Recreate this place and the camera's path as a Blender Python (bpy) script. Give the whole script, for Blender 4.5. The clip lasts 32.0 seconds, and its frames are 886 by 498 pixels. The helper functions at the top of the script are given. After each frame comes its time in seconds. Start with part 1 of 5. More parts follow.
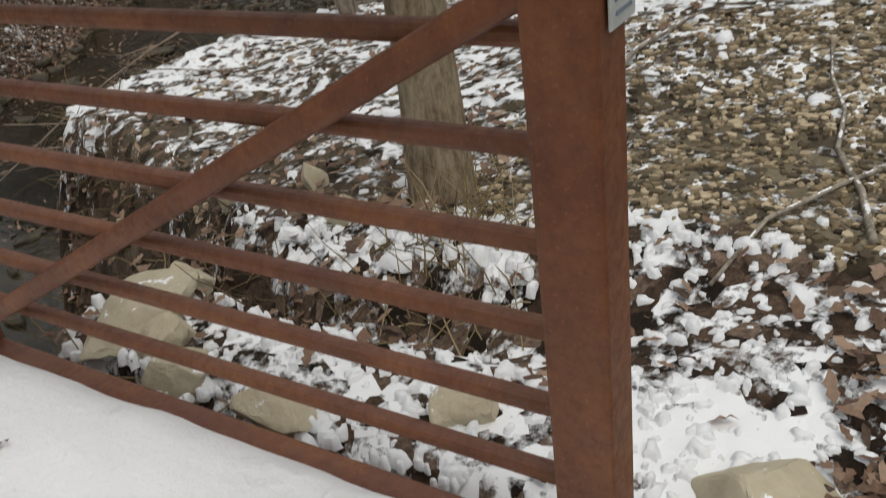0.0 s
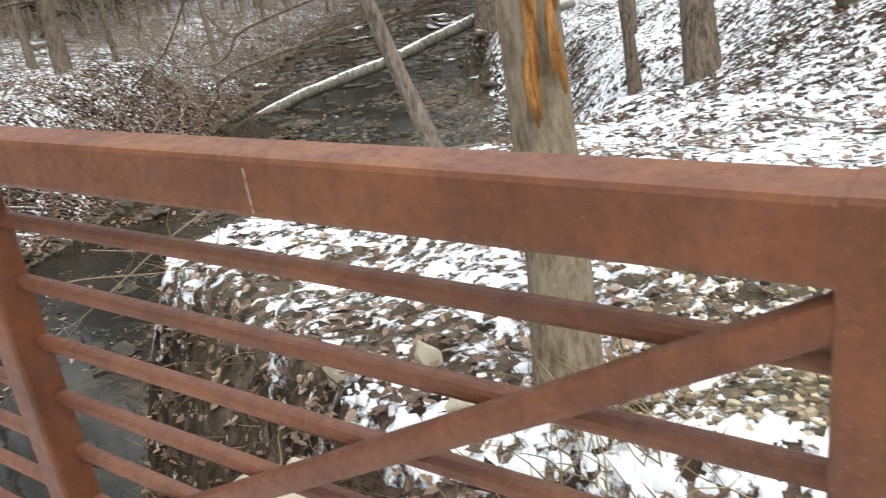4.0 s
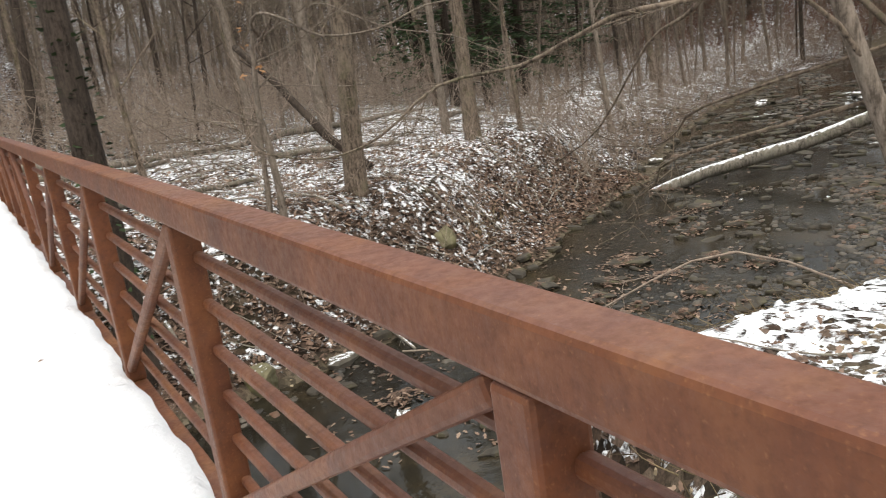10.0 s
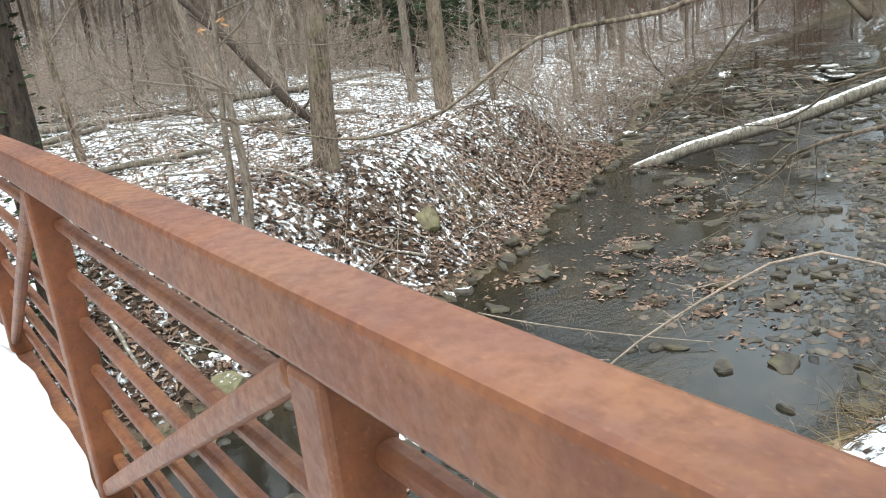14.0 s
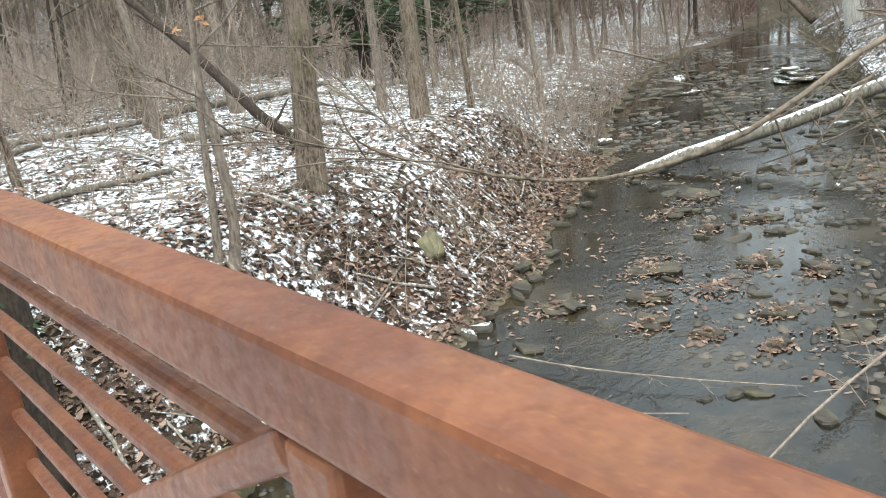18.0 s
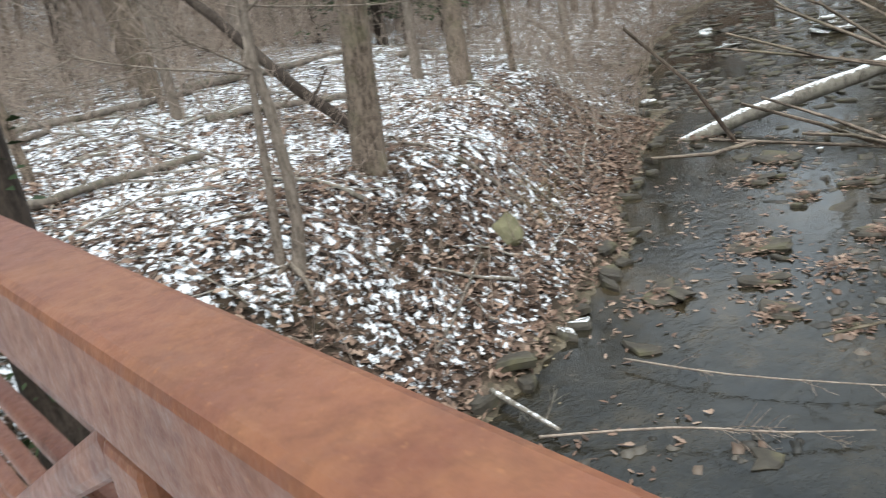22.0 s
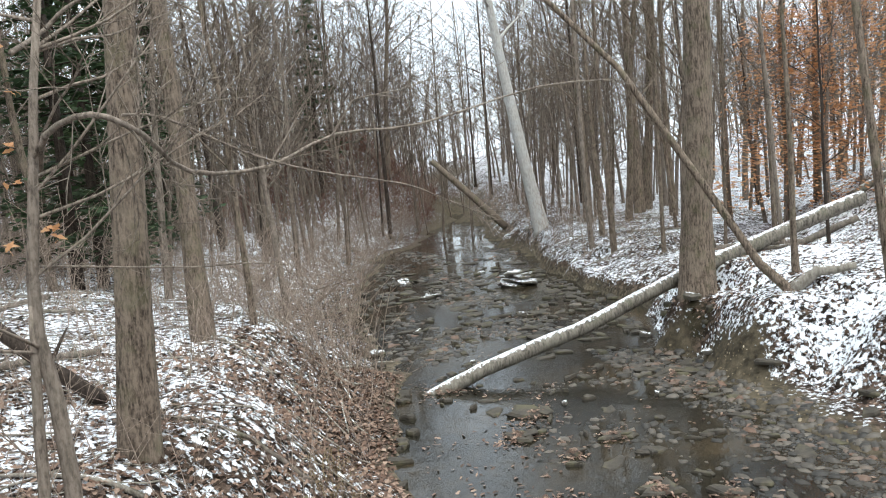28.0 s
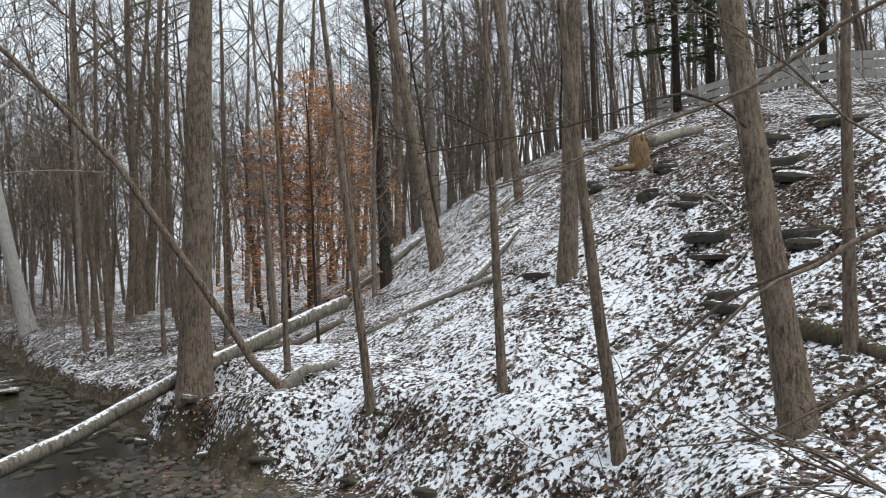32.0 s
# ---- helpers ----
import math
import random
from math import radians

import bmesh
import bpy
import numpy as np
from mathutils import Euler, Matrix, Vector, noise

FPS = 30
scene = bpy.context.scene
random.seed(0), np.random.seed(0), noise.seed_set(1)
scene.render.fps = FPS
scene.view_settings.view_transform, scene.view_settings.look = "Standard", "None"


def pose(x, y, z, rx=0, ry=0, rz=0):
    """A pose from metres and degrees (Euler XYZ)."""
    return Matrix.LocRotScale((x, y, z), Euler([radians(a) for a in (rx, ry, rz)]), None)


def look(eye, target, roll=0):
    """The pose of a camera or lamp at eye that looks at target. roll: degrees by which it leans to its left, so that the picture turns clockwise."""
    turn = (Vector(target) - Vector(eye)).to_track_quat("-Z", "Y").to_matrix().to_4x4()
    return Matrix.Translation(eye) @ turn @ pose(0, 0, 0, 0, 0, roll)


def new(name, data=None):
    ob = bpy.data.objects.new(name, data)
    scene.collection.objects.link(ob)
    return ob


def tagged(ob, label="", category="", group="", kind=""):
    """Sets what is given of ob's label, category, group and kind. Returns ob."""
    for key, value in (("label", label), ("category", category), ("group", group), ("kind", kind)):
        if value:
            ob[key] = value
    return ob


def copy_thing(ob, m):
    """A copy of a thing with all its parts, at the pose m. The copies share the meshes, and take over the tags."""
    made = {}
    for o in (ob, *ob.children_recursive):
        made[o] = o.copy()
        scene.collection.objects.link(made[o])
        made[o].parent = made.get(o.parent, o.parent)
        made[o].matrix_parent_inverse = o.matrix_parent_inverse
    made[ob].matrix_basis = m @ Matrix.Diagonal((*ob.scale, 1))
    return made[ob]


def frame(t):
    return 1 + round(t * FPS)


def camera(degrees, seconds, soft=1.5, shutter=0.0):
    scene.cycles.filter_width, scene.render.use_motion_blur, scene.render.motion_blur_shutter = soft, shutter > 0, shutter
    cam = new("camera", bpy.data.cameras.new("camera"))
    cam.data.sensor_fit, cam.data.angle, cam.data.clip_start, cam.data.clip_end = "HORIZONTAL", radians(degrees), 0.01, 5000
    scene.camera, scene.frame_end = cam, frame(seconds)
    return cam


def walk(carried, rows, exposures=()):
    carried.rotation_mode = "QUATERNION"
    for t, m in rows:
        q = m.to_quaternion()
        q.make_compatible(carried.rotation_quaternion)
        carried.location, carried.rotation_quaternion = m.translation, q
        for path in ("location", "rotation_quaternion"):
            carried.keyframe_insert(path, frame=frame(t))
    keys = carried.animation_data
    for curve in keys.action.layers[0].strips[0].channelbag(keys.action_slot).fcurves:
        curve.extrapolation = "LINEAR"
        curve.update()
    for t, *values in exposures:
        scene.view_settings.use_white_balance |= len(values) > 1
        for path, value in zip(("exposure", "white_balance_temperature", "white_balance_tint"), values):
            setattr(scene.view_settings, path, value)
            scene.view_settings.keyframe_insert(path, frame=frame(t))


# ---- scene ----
cam = camera(54.9, 32.0, soft=1.05, shutter=0.3)

# seconds, eye x, y, z, heading clockwise from the bridge's axis, pitch, roll
PATH = [
    (0, -0.880, -2.267, 1.171, 55.56, -29.67, -8.25),
    (0.5, -0.859, -2.272, 1.142, 53.77, -33.76, -8.24),
    (1, -0.908, -2.315, 1.147, 53.34, -30.13, -7.85),
    (1.5, -0.817, -2.245, 1.269, 54.64, -31.83, -9.22),
    (2, -0.827, -2.183, 1.338, 58.96, -30.22, -9.02),
    (2.5, -0.786, -2.164, 1.319, 59.19, -26.36, -8.23),
    (4.5, -0.799, -1.805, 1.375, 46.44, -18.49, -6.72),
    (5, -0.752, -1.669, 1.400, 34.77, -15.90, -7.37),
    (5.5, -0.822, -1.677, 1.421, 28.98, -14.09, -6.05),
    (6, -0.849, -1.652, 1.402, 24.11, -13.11, -6.99),
    (6.5, -0.861, -1.578, 1.401, 24.15, -12.61, -7.60),
    (7, -0.815, -1.534, 1.364, 21.37, -12.75, -7.86),
    (7.5, -0.749, -1.444, 1.370, 19.84, -12.84, -7.92),
    (8, -0.677, -1.357, 1.345, 17.19, -13.03, -8.67),
    (8.5, -0.697, -1.244, 1.361, 20.14, -12.62, -9.16),
    (9, -0.734, -1.165, 1.387, 27.13, -13.30, -8.59),
    (9.5, -0.591, -0.978, 1.385, 27.32, -13.36, -8.32),
    (10, -0.497, -0.869, 1.375, 28.52, -13.24, -8.39),
    (10.5, -0.502, -0.661, 1.404, 35.24, -12.81, -8.21),
    (11, -0.467, -0.491, 1.374, 38.12, -13.28, -7.28),
    (11.5, -0.410, -0.281, 1.381, 37.74, -13.72, -6.87),
    (12, -0.401, -0.044, 1.360, 38.59, -14.16, -6.27),
    (12.5, -0.394, 0.175, 1.349, 38.99, -14.32, -6.17),
    (13, -0.336, 0.423, 1.362, 33.40, -15.22, -6.47),
    (13.5, -0.325, 0.718, 1.336, 31.98, -15.69, -6.85),
    (15.5, -0.277, 1.655, 1.347, 36.72, -16.89, -8.12),
    (16, -0.258, 1.981, 1.339, 35.66, -16.25, -7.65),
    (16.5, -0.288, 2.208, 1.373, 37.60, -16.04, -7.83),
    (17, -0.287, 2.466, 1.344, 39.90, -15.99, -7.19),
    (17.5, -0.258, 2.732, 1.351, 37.00, -16.20, -6.65),
    (18, -0.300, 3.006, 1.332, 38.03, -16.16, -7.23),
    (18.5, -0.302, 3.256, 1.338, 38.00, -16.90, -6.69),
    (19, -0.261, 3.567, 1.322, 31.12, -17.10, -6.74),
    (19.5, -0.310, 3.904, 1.347, 28.18, -17.20, -6.80),
    (20, -0.289, 4.154, 1.338, 21.48, -17.51, -7.34),
    (20.5, -0.236, 4.436, 1.321, 21.28, -17.60, -8.50),
    (21, -0.169, 4.610, 1.291, 26.82, -17.93, -9.32),
    (21.5, -0.120, 4.690, 1.308, 27.45, -18.04, -10.19),
    (22, -0.144, 4.841, 1.281, 38.15, -18.38, -9.52),
    (22.5, -0.170, 5.060, 1.284, 42.36, -19.24, -9.09),
    (23, -0.169, 5.263, 1.298, 40.58, -19.43, -8.78),
    (23.5, -0.281, 5.473, 1.320, 44.34, -18.54, -9.56),
    (24, -0.266, 5.674, 1.304, 44.65, -18.74, -9.67),
    (24.5, -0.276, 5.917, 1.395, 46.05, -18.00, -10.21),
    (25, -0.345, 6.167, 1.473, 51.98, -16.83, -9.41),
    (25.5, -0.334, 6.407, 1.505, 57.38, -16.01, -8.04),
    (26, -0.297, 6.580, 1.549, 58.97, -13.92, -7.39),
    (26.5, -0.322, 6.612, 1.591, 61.39, -12.10, -7.15),
    (28.5, -0.325, 6.665, 1.650, 62.47, -4.52, -4.53),
    (29, -0.339, 6.658, 1.650, 62.73, -4.34, -3.97),
    (29.5, -0.318, 6.646, 1.647, 65.35, -4.25, -3.62),
    (30, -0.330, 6.589, 1.631, 74.34, -3.11, -2.96),
    (30.5, -0.341, 6.552, 1.597, 81.39, -2.20, -2.32),
    (31, -0.269, 6.466, 1.572, 87.07, -1.51, -2.06),
    (31.5, -0.305, 6.465, 1.582, 92.86, -1.03, -2.11),
    (32, -0.329, 6.487, 1.585, 95.25, -0.79, -2.30),
]


def aim(x, y, z, heading, pitch, roll):
    a, p = radians(heading), radians(pitch)
    return look((x, y, z), (x + math.sin(a) * math.cos(p), y + math.cos(a) * math.cos(p), z + math.sin(p)), roll)


# seconds, stops, kelvin, tint
EXPOSURES = [(0, -0.05, 7100, 8), (1, -0.42, 6450, 4), (2, 0.15, 6750, 6), (2.5, 0.4, 6550, 6), (5, 1.25, 6650, 6), (6, 0.75, 6400, 4), (7, 0.35, 6200, 0), (8, 0.05, 6050, -3), (9, 0.25, 6450, 4), (10, 0.9, 7000, 8), (11, 1.38, 7050, 7), (13.5, 1.5, 6400, 1), (16, 1.65, 6250, 1), (19, 1.55, 6300, 0), (20, 0.75, 6400, 4), (21, 0.7, 6350, 4), (22, 1.25, 6200, 3), (24, 1.6, 6000, -1), (26.5, 1.5, 6250, 4), (28.5, 1.2, 6250, 4), (30, 0.95, 6300, 5), (32, 0.5, 6400, 7)]
walk(cam, [(t, aim(*row)) for t, *row in PATH], EXPOSURES)

# ---- light: an overcast winter sky ----
world = bpy.data.worlds.new("overcast")
scene.world = world
world.use_nodes = True
wn, wl = world.node_tree.nodes, world.node_tree.links
sky = wn.new("ShaderNodeTexSky")
sky.sky_type = "NISHITA"
sky.sun_disc = False
sky.sun_elevation, sky.sun_rotation = radians(65), radians(200)
sky.dust_density, sky.air_density = 4.0, 1.0
cloud = wn.new("ShaderNodeMix")
cloud.data_type = "RGBA"
cloud.inputs[0].default_value = 0.75
cloud.inputs[7].default_value = (7.2, 7.65, 8.2, 1)
wl.new(sky.outputs[0], cloud.inputs[6])
wl.new(cloud.outputs[2], wn["Background"].inputs[0])
wn["Background"].inputs[1].default_value = 0.12
sun = new("sun", bpy.data.lights.new("sun", "SUN"))
sun.data.energy, sun.data.angle, sun.data.color = 0.9, radians(40), (1.0, 0.97, 0.93)
sun.matrix_world = look((-5, -13, 34), (0, 0, 0))

# ---- materials ----


class Mat:
    """A node material with short calls for the usual nodes."""

    def __init__(self, name, rough=0.8, metal=0.0, spec=0.5):
        self.m = bpy.data.materials.new(name)
        self.m.use_nodes = True
        self.t = self.m.node_tree
        self.b = self.t.nodes["Principled BSDF"]
        self.b.inputs["Roughness"].default_value = rough
        self.b.inputs["Metallic"].default_value = metal
        self.b.inputs["Specular IOR Level"].default_value = spec
        self.co = self.t.nodes.new("ShaderNodeNewGeometry").outputs["Position"]
        self.ob = self.t.nodes.new("ShaderNodeTexCoord").outputs["Object"]

    def put(self, socket, value):
        if isinstance(value, bpy.types.NodeSocket):
            self.t.links.new(value, socket)
        else:
            socket.default_value = value
        return socket

    def noise(self, scale, detail=4.0, rough=0.6, co=None, stretch=None):
        n = self.t.nodes.new("ShaderNodeTexNoise")
        v = co or self.co
        if stretch:
            mp = self.t.nodes.new("ShaderNodeMapping")
            mp.inputs["Scale"].default_value = stretch
            self.put(mp.inputs[0], v)
            v = mp.outputs[0]
        self.put(n.inputs["Vector"], v)
        n.inputs["Scale"].default_value, n.inputs["Detail"].default_value, n.inputs["Roughness"].default_value = scale, detail, rough
        return n.outputs[0]

    def cells(self, scale, co=None, out="Color", feature="F1"):
        n = self.t.nodes.new("ShaderNodeTexVoronoi")
        n.feature = feature
        self.put(n.inputs["Vector"], co or self.co)
        n.inputs["Scale"].default_value = scale
        return n.outputs[out]

    def ramp(self, fac, stops):
        n = self.t.nodes.new("ShaderNodeValToRGB")
        e = n.color_ramp.elements
        for i, (p, c) in enumerate(stops):
            q = e[i] if i < 2 else e.new(p)
            q.position, q.color = p, (c, c, c, 1) if isinstance(c, (int, float)) else (*c, 1)
        self.put(n.inputs[0], fac)
        return n.outputs[0]

    def mix(self, fac, a, b, mode="MIX"):
        n = self.t.nodes.new("ShaderNodeMix")
        n.data_type, n.blend_type = "RGBA", mode
        for k, v in ((0, fac), (6, a), (7, b)):
            self.put(n.inputs[k], (*v, 1) if isinstance(v, tuple) and len(v) == 3 else v)
        return n.outputs[2]

    def math(self, op, a, b=0.0, clamp=False):
        n = self.t.nodes.new("ShaderNodeMath")
        n.operation, n.use_clamp = op, clamp
        self.put(n.inputs[0], a), self.put(n.inputs[1], b)
        return n.outputs[0]

    def up(self):
        """How far the surface faces up, 0 to 1."""
        g = self.t.nodes.new("ShaderNodeNewGeometry")
        s = self.t.nodes.new("ShaderNodeSeparateXYZ")
        self.put(s.inputs[0], g.outputs["Normal"])
        return s.outputs[2]

    def island(self):
        return self.t.nodes.new("ShaderNodeNewGeometry").outputs["Random Per Island"]

    def random(self):
        return self.t.nodes.new("ShaderNodeObjectInfo").outputs["Random"]

    def attr(self, name):
        n = self.t.nodes.new("ShaderNodeAttribute")
        n.attribute_name = name
        return n.outputs["Fac"]

    def color(self, v):
        self.put(self.b.inputs["Base Color"], (*v, 1) if isinstance(v, tuple) else v)

    def rough(self, v):
        self.put(self.b.inputs["Roughness"], v)

    def bump(self, v, strength=0.5, dist=0.01):
        n = self.t.nodes.new("ShaderNodeBump")
        n.inputs["Strength"].default_value, n.inputs["Distance"].default_value = strength, dist
        self.put(n.inputs["Height"], v)
        self.t.links.new(n.outputs[0], self.b.inputs["Normal"])
        return self.m


SNOW_WHITE = (0.86, 0.88, 0.91)


def rust_steel():
    """Weathering steel: dark red-brown with orange bloom, run marks on the upright faces and a muted sheen. Sky sheen
    and light from above are also tinted into the upward faces.
    """
    k = Mat("weathering_steel", 0.7, 0.0, 0.42)
    broad = k.noise(3.1, 6, 0.68)
    fine = k.noise(46, 6, 0.72)
    runs = k.noise(9, 6, 0.7, None, (1.0, 1.0, 0.12))
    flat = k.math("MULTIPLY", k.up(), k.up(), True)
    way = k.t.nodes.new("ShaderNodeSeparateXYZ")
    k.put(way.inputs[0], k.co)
    # Sky sheen painted as a mauve tint, its strength set by length along the bridge.
    sky_sheen = k.ramp(k.math("MULTIPLY", way.outputs[1], 1 / 16), [(0.02, 0.6), (0.13, 0.5), (0.19, 0.0), (0.31, 0.1), (0.38, 0.85), (0.6, 0.85), (0.75, 0.3)])
    c = k.ramp(broad, [(0.30, (0.082, 0.025, 0.010)), (0.48, (0.136, 0.041, 0.014)), (0.60, (0.185, 0.061, 0.022)), (0.72, (0.220, 0.086, 0.036))])
    c = k.mix(k.ramp(runs, [(0.50, 0.0), (0.70, 0.4)]), c, (0.205, 0.072, 0.026))
    c = k.mix(k.ramp(runs, [(0.28, 0.45), (0.46, 0.0)]), c, (0.070, 0.026, 0.018))
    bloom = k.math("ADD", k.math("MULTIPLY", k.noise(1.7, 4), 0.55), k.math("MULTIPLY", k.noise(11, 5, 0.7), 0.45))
    # Rust patches, coloured more strongly on upward faces to paint in light from above.
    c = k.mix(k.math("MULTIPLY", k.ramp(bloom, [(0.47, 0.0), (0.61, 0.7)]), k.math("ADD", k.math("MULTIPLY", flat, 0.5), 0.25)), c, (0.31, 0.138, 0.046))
    # The painted sky sheen goes on upward faces only.
    c = k.mix(k.math("MULTIPLY", k.math("MULTIPLY", sky_sheen, k.ramp(k.noise(2.3, 5, 0.65), [(0.34, 0.25), (0.56, 1.0)])), flat), c, (0.150, 0.070, 0.056))
    c = k.mix(k.ramp(k.noise(7, 6, 0.7), [(0.53, 0.0), (0.64, 0.5)]), c, (0.120, 0.050, 0.034))
    c = k.mix(k.ramp(fine, [(0.32, 0.4), (0.52, 0.0)]), c, (0.065, 0.024, 0.015))
    c = k.mix(k.ramp(k.noise(140, 3, 0.6), [(0.60, 0.0), (0.72, 0.45)]), c, (0.30, 0.135, 0.055))
    k.color(c)
    k.rough(k.ramp(fine, [(0.3, 0.70), (0.7, 0.42)]))
    return k.bump(k.math("ADD", fine, k.math("MULTIPLY", broad, 0.8)), 0.4, 0.003)


def snow_sheet():
    k = Mat("fresh_snow", 0.6, 0.0, 0.3)
    k.color(k.mix(k.ramp(k.noise(1.4, 4), [(0.4, 0.0), (0.7, 1.0)]), (0.90, 0.92, 0.95), (0.82, 0.845, 0.885)))
    return k.bump(k.math("ADD", k.noise(9, 8, 0.7), k.math("MULTIPLY", k.ramp(k.noise(4.5, 3, 0.5), [(0.58, 0.0), (0.68, 1.0)]), -0.7)), 0.55, 0.04)


def forest_floor():
    k = Mat("forest_floor", 0.92, 0.0, 0.15)
    tone = k.cells(14)
    sep = k.t.nodes.new("ShaderNodeSeparateColor")
    k.put(sep.inputs[0], tone)
    leaf = k.ramp(sep.outputs[0], [(0.0, (0.018, 0.012, 0.009)), (0.35, (0.046, 0.029, 0.020)), (0.65, (0.13, 0.084, 0.060)), (1.0, (0.27, 0.19, 0.145))])
    leaf = k.mix(k.ramp(k.noise(0.8, 4), [(0.45, 0.0), (0.7, 0.65)]), leaf, (0.085, 0.062, 0.042))
    leaf = k.mix(k.ramp(k.noise(0.55, 5, 0.65), [(0.56, 0.0), (0.66, 0.6)]), leaf, (0.045, 0.046, 0.020))
    stone = k.ramp(sep.outputs[1], [(0.0, (0.05, 0.042, 0.030)), (0.5, (0.12, 0.098, 0.066)), (1.0, (0.22, 0.185, 0.13))])
    leaf = k.mix(1.0, leaf, k.ramp(k.noise(48, 5, 0.75), [(0.34, 0.30), (0.62, 1.0)]), "MULTIPLY")
    c = k.mix(k.attr("gravel"), leaf, stone)
    c = k.mix(k.attr("bed"), c, k.ramp(k.noise(5, 5), [(0.35, (0.04, 0.033, 0.022)), (0.65, (0.15, 0.12, 0.078))]))
    speck = k.math("ADD", k.math("MULTIPLY", k.noise(12.5, 4, 0.70), 0.52), k.math("MULTIPLY", k.noise(2.4, 4, 0.7), 0.32))
    speck = k.math("ADD", speck, k.math("MULTIPLY", sep.outputs[2], 0.16))
    s = k.math("ADD", k.math("SUBTRACT", speck, 0.5), k.math("SUBTRACT", k.attr("snow"), 0.5))
    snow = k.ramp(k.math("ADD", s, 0.5), [(0.48, 0.0), (0.545, 1.0)])
    c = k.mix(1.0, c, k.ramp(k.noise(70, 4, 0.7), [(0.36, 0.62), (0.6, 1.0)]), "MULTIPLY")
    k.color(k.mix(snow, c, SNOW_WHITE))
    h = k.math("ADD", k.math("MULTIPLY", k.cells(12, None, "Distance"), -0.5), k.math("MULTIPLY", snow, 0.9))
    return k.bump(h, 0.7, 0.03)


def leaves_dead(name, lo, mid, hi, spread=1.0):
    k = Mat(name, 0.75, 0.0, 0.3)
    c = k.ramp(k.island(), [(0.0, lo), (0.45, mid), (0.8, tuple(0.5 * (a + b) for a, b in zip(mid, hi))), (1.0, hi)])
    k.color(k.mix(0.25, c, k.ramp(k.noise(60, 3), [(0.3, (0.05, 0.03, 0.02)), (0.7, hi)])))
    if spread < 1.0:
        thin = k.t.nodes.new("ShaderNodeBsdfTranslucent")
        k.t.links.new(c, thin.inputs[0])
        both = k.t.nodes.new("ShaderNodeMixShader")
        both.inputs[0].default_value = 1 - spread
        k.t.links.new(k.b.outputs[0], both.inputs[1])
        k.t.links.new(thin.outputs[0], both.inputs[2])
        k.t.links.new(both.outputs[0], k.t.nodes["Material Output"].inputs[0])
    return k.bump(k.noise(90, 3), 0.3, 0.002)


def bark(name, dark, light, moss=0.0, scale=1.0, snowy=0.0, patchy=2.6):
    k = Mat(name, 0.9, 0.0, 0.2)
    ridges = k.math("ADD", k.math("MULTIPLY", k.noise(26 * scale, 5, 0.7, k.ob, (1, 1, 0.2)), 0.65), k.math("MULTIPLY", k.noise(34 * scale, 4, 0.7, k.ob, (1, 1, 0.6)), 0.35))
    patch = k.noise(2.2, 4, 0.6, k.ob)
    c = k.mix(k.ramp(ridges, [(0.40, 0.0), (0.57, 1.0)]), dark, light)
    c = k.mix(k.ramp(patch, [(0.48, 0.0), (0.66, 0.45)]), c, tuple(min(0.6, v * 1.25) * q for v, q in zip(light, (0.98, 1.02, 1.0))))
    c = k.mix(k.math("MULTIPLY", k.random(), 0.35), c, tuple(v * 0.55 for v in light))
    if moss:
        c = k.mix(k.ramp(k.noise(3.1, 5, 0.6, k.ob), [(0.52, 0.0), (0.62, moss)]), c, (0.075, 0.085, 0.03))
    if snowy:
        w = k.math("ADD", k.up(), k.math("MULTIPLY", k.math("SUBTRACT", k.noise(13, 5, 0.7), 0.5), patchy))
        c = k.mix(k.ramp(k.math("MULTIPLY", w, 0.5), [(0.64 - 0.25 * snowy, 0.0), (0.68 - 0.25 * snowy, 1.0)]), c, SNOW_WHITE)
    k.color(c)
    return k.bump(ridges, 0.9, 0.02)


def stone(name, lo, hi, moss=0.3, snowy=0.0):
    k = Mat(name, 0.8, 0.0, 0.35)
    n = k.noise(7, 6, 0.7, k.ob)
    c = k.ramp(n, [(0.3, lo), (0.7, hi)])
    c = k.mix(k.math("MULTIPLY", k.random(), 0.5), c, tuple(v * 0.5 for v in hi))
    c = k.mix(k.ramp(k.noise(2.5, 4, 0.6, k.ob), [(0.5, 0.0), (0.66, moss)]), c, (0.16, 0.15, 0.055))
    if snowy:
        w = k.math("ADD", k.up(), k.math("MULTIPLY", k.math("SUBTRACT", k.noise(12, 5, 0.7), 0.5), 2.6))
        c = k.mix(k.ramp(k.math("MULTIPLY", w, 0.5), [(0.65 - 0.25 * snowy, 0.0), (0.69 - 0.25 * snowy, 1.0)]), c, SNOW_WHITE)
    k.color(c)
    return k.bump(n, 0.6, 0.02)


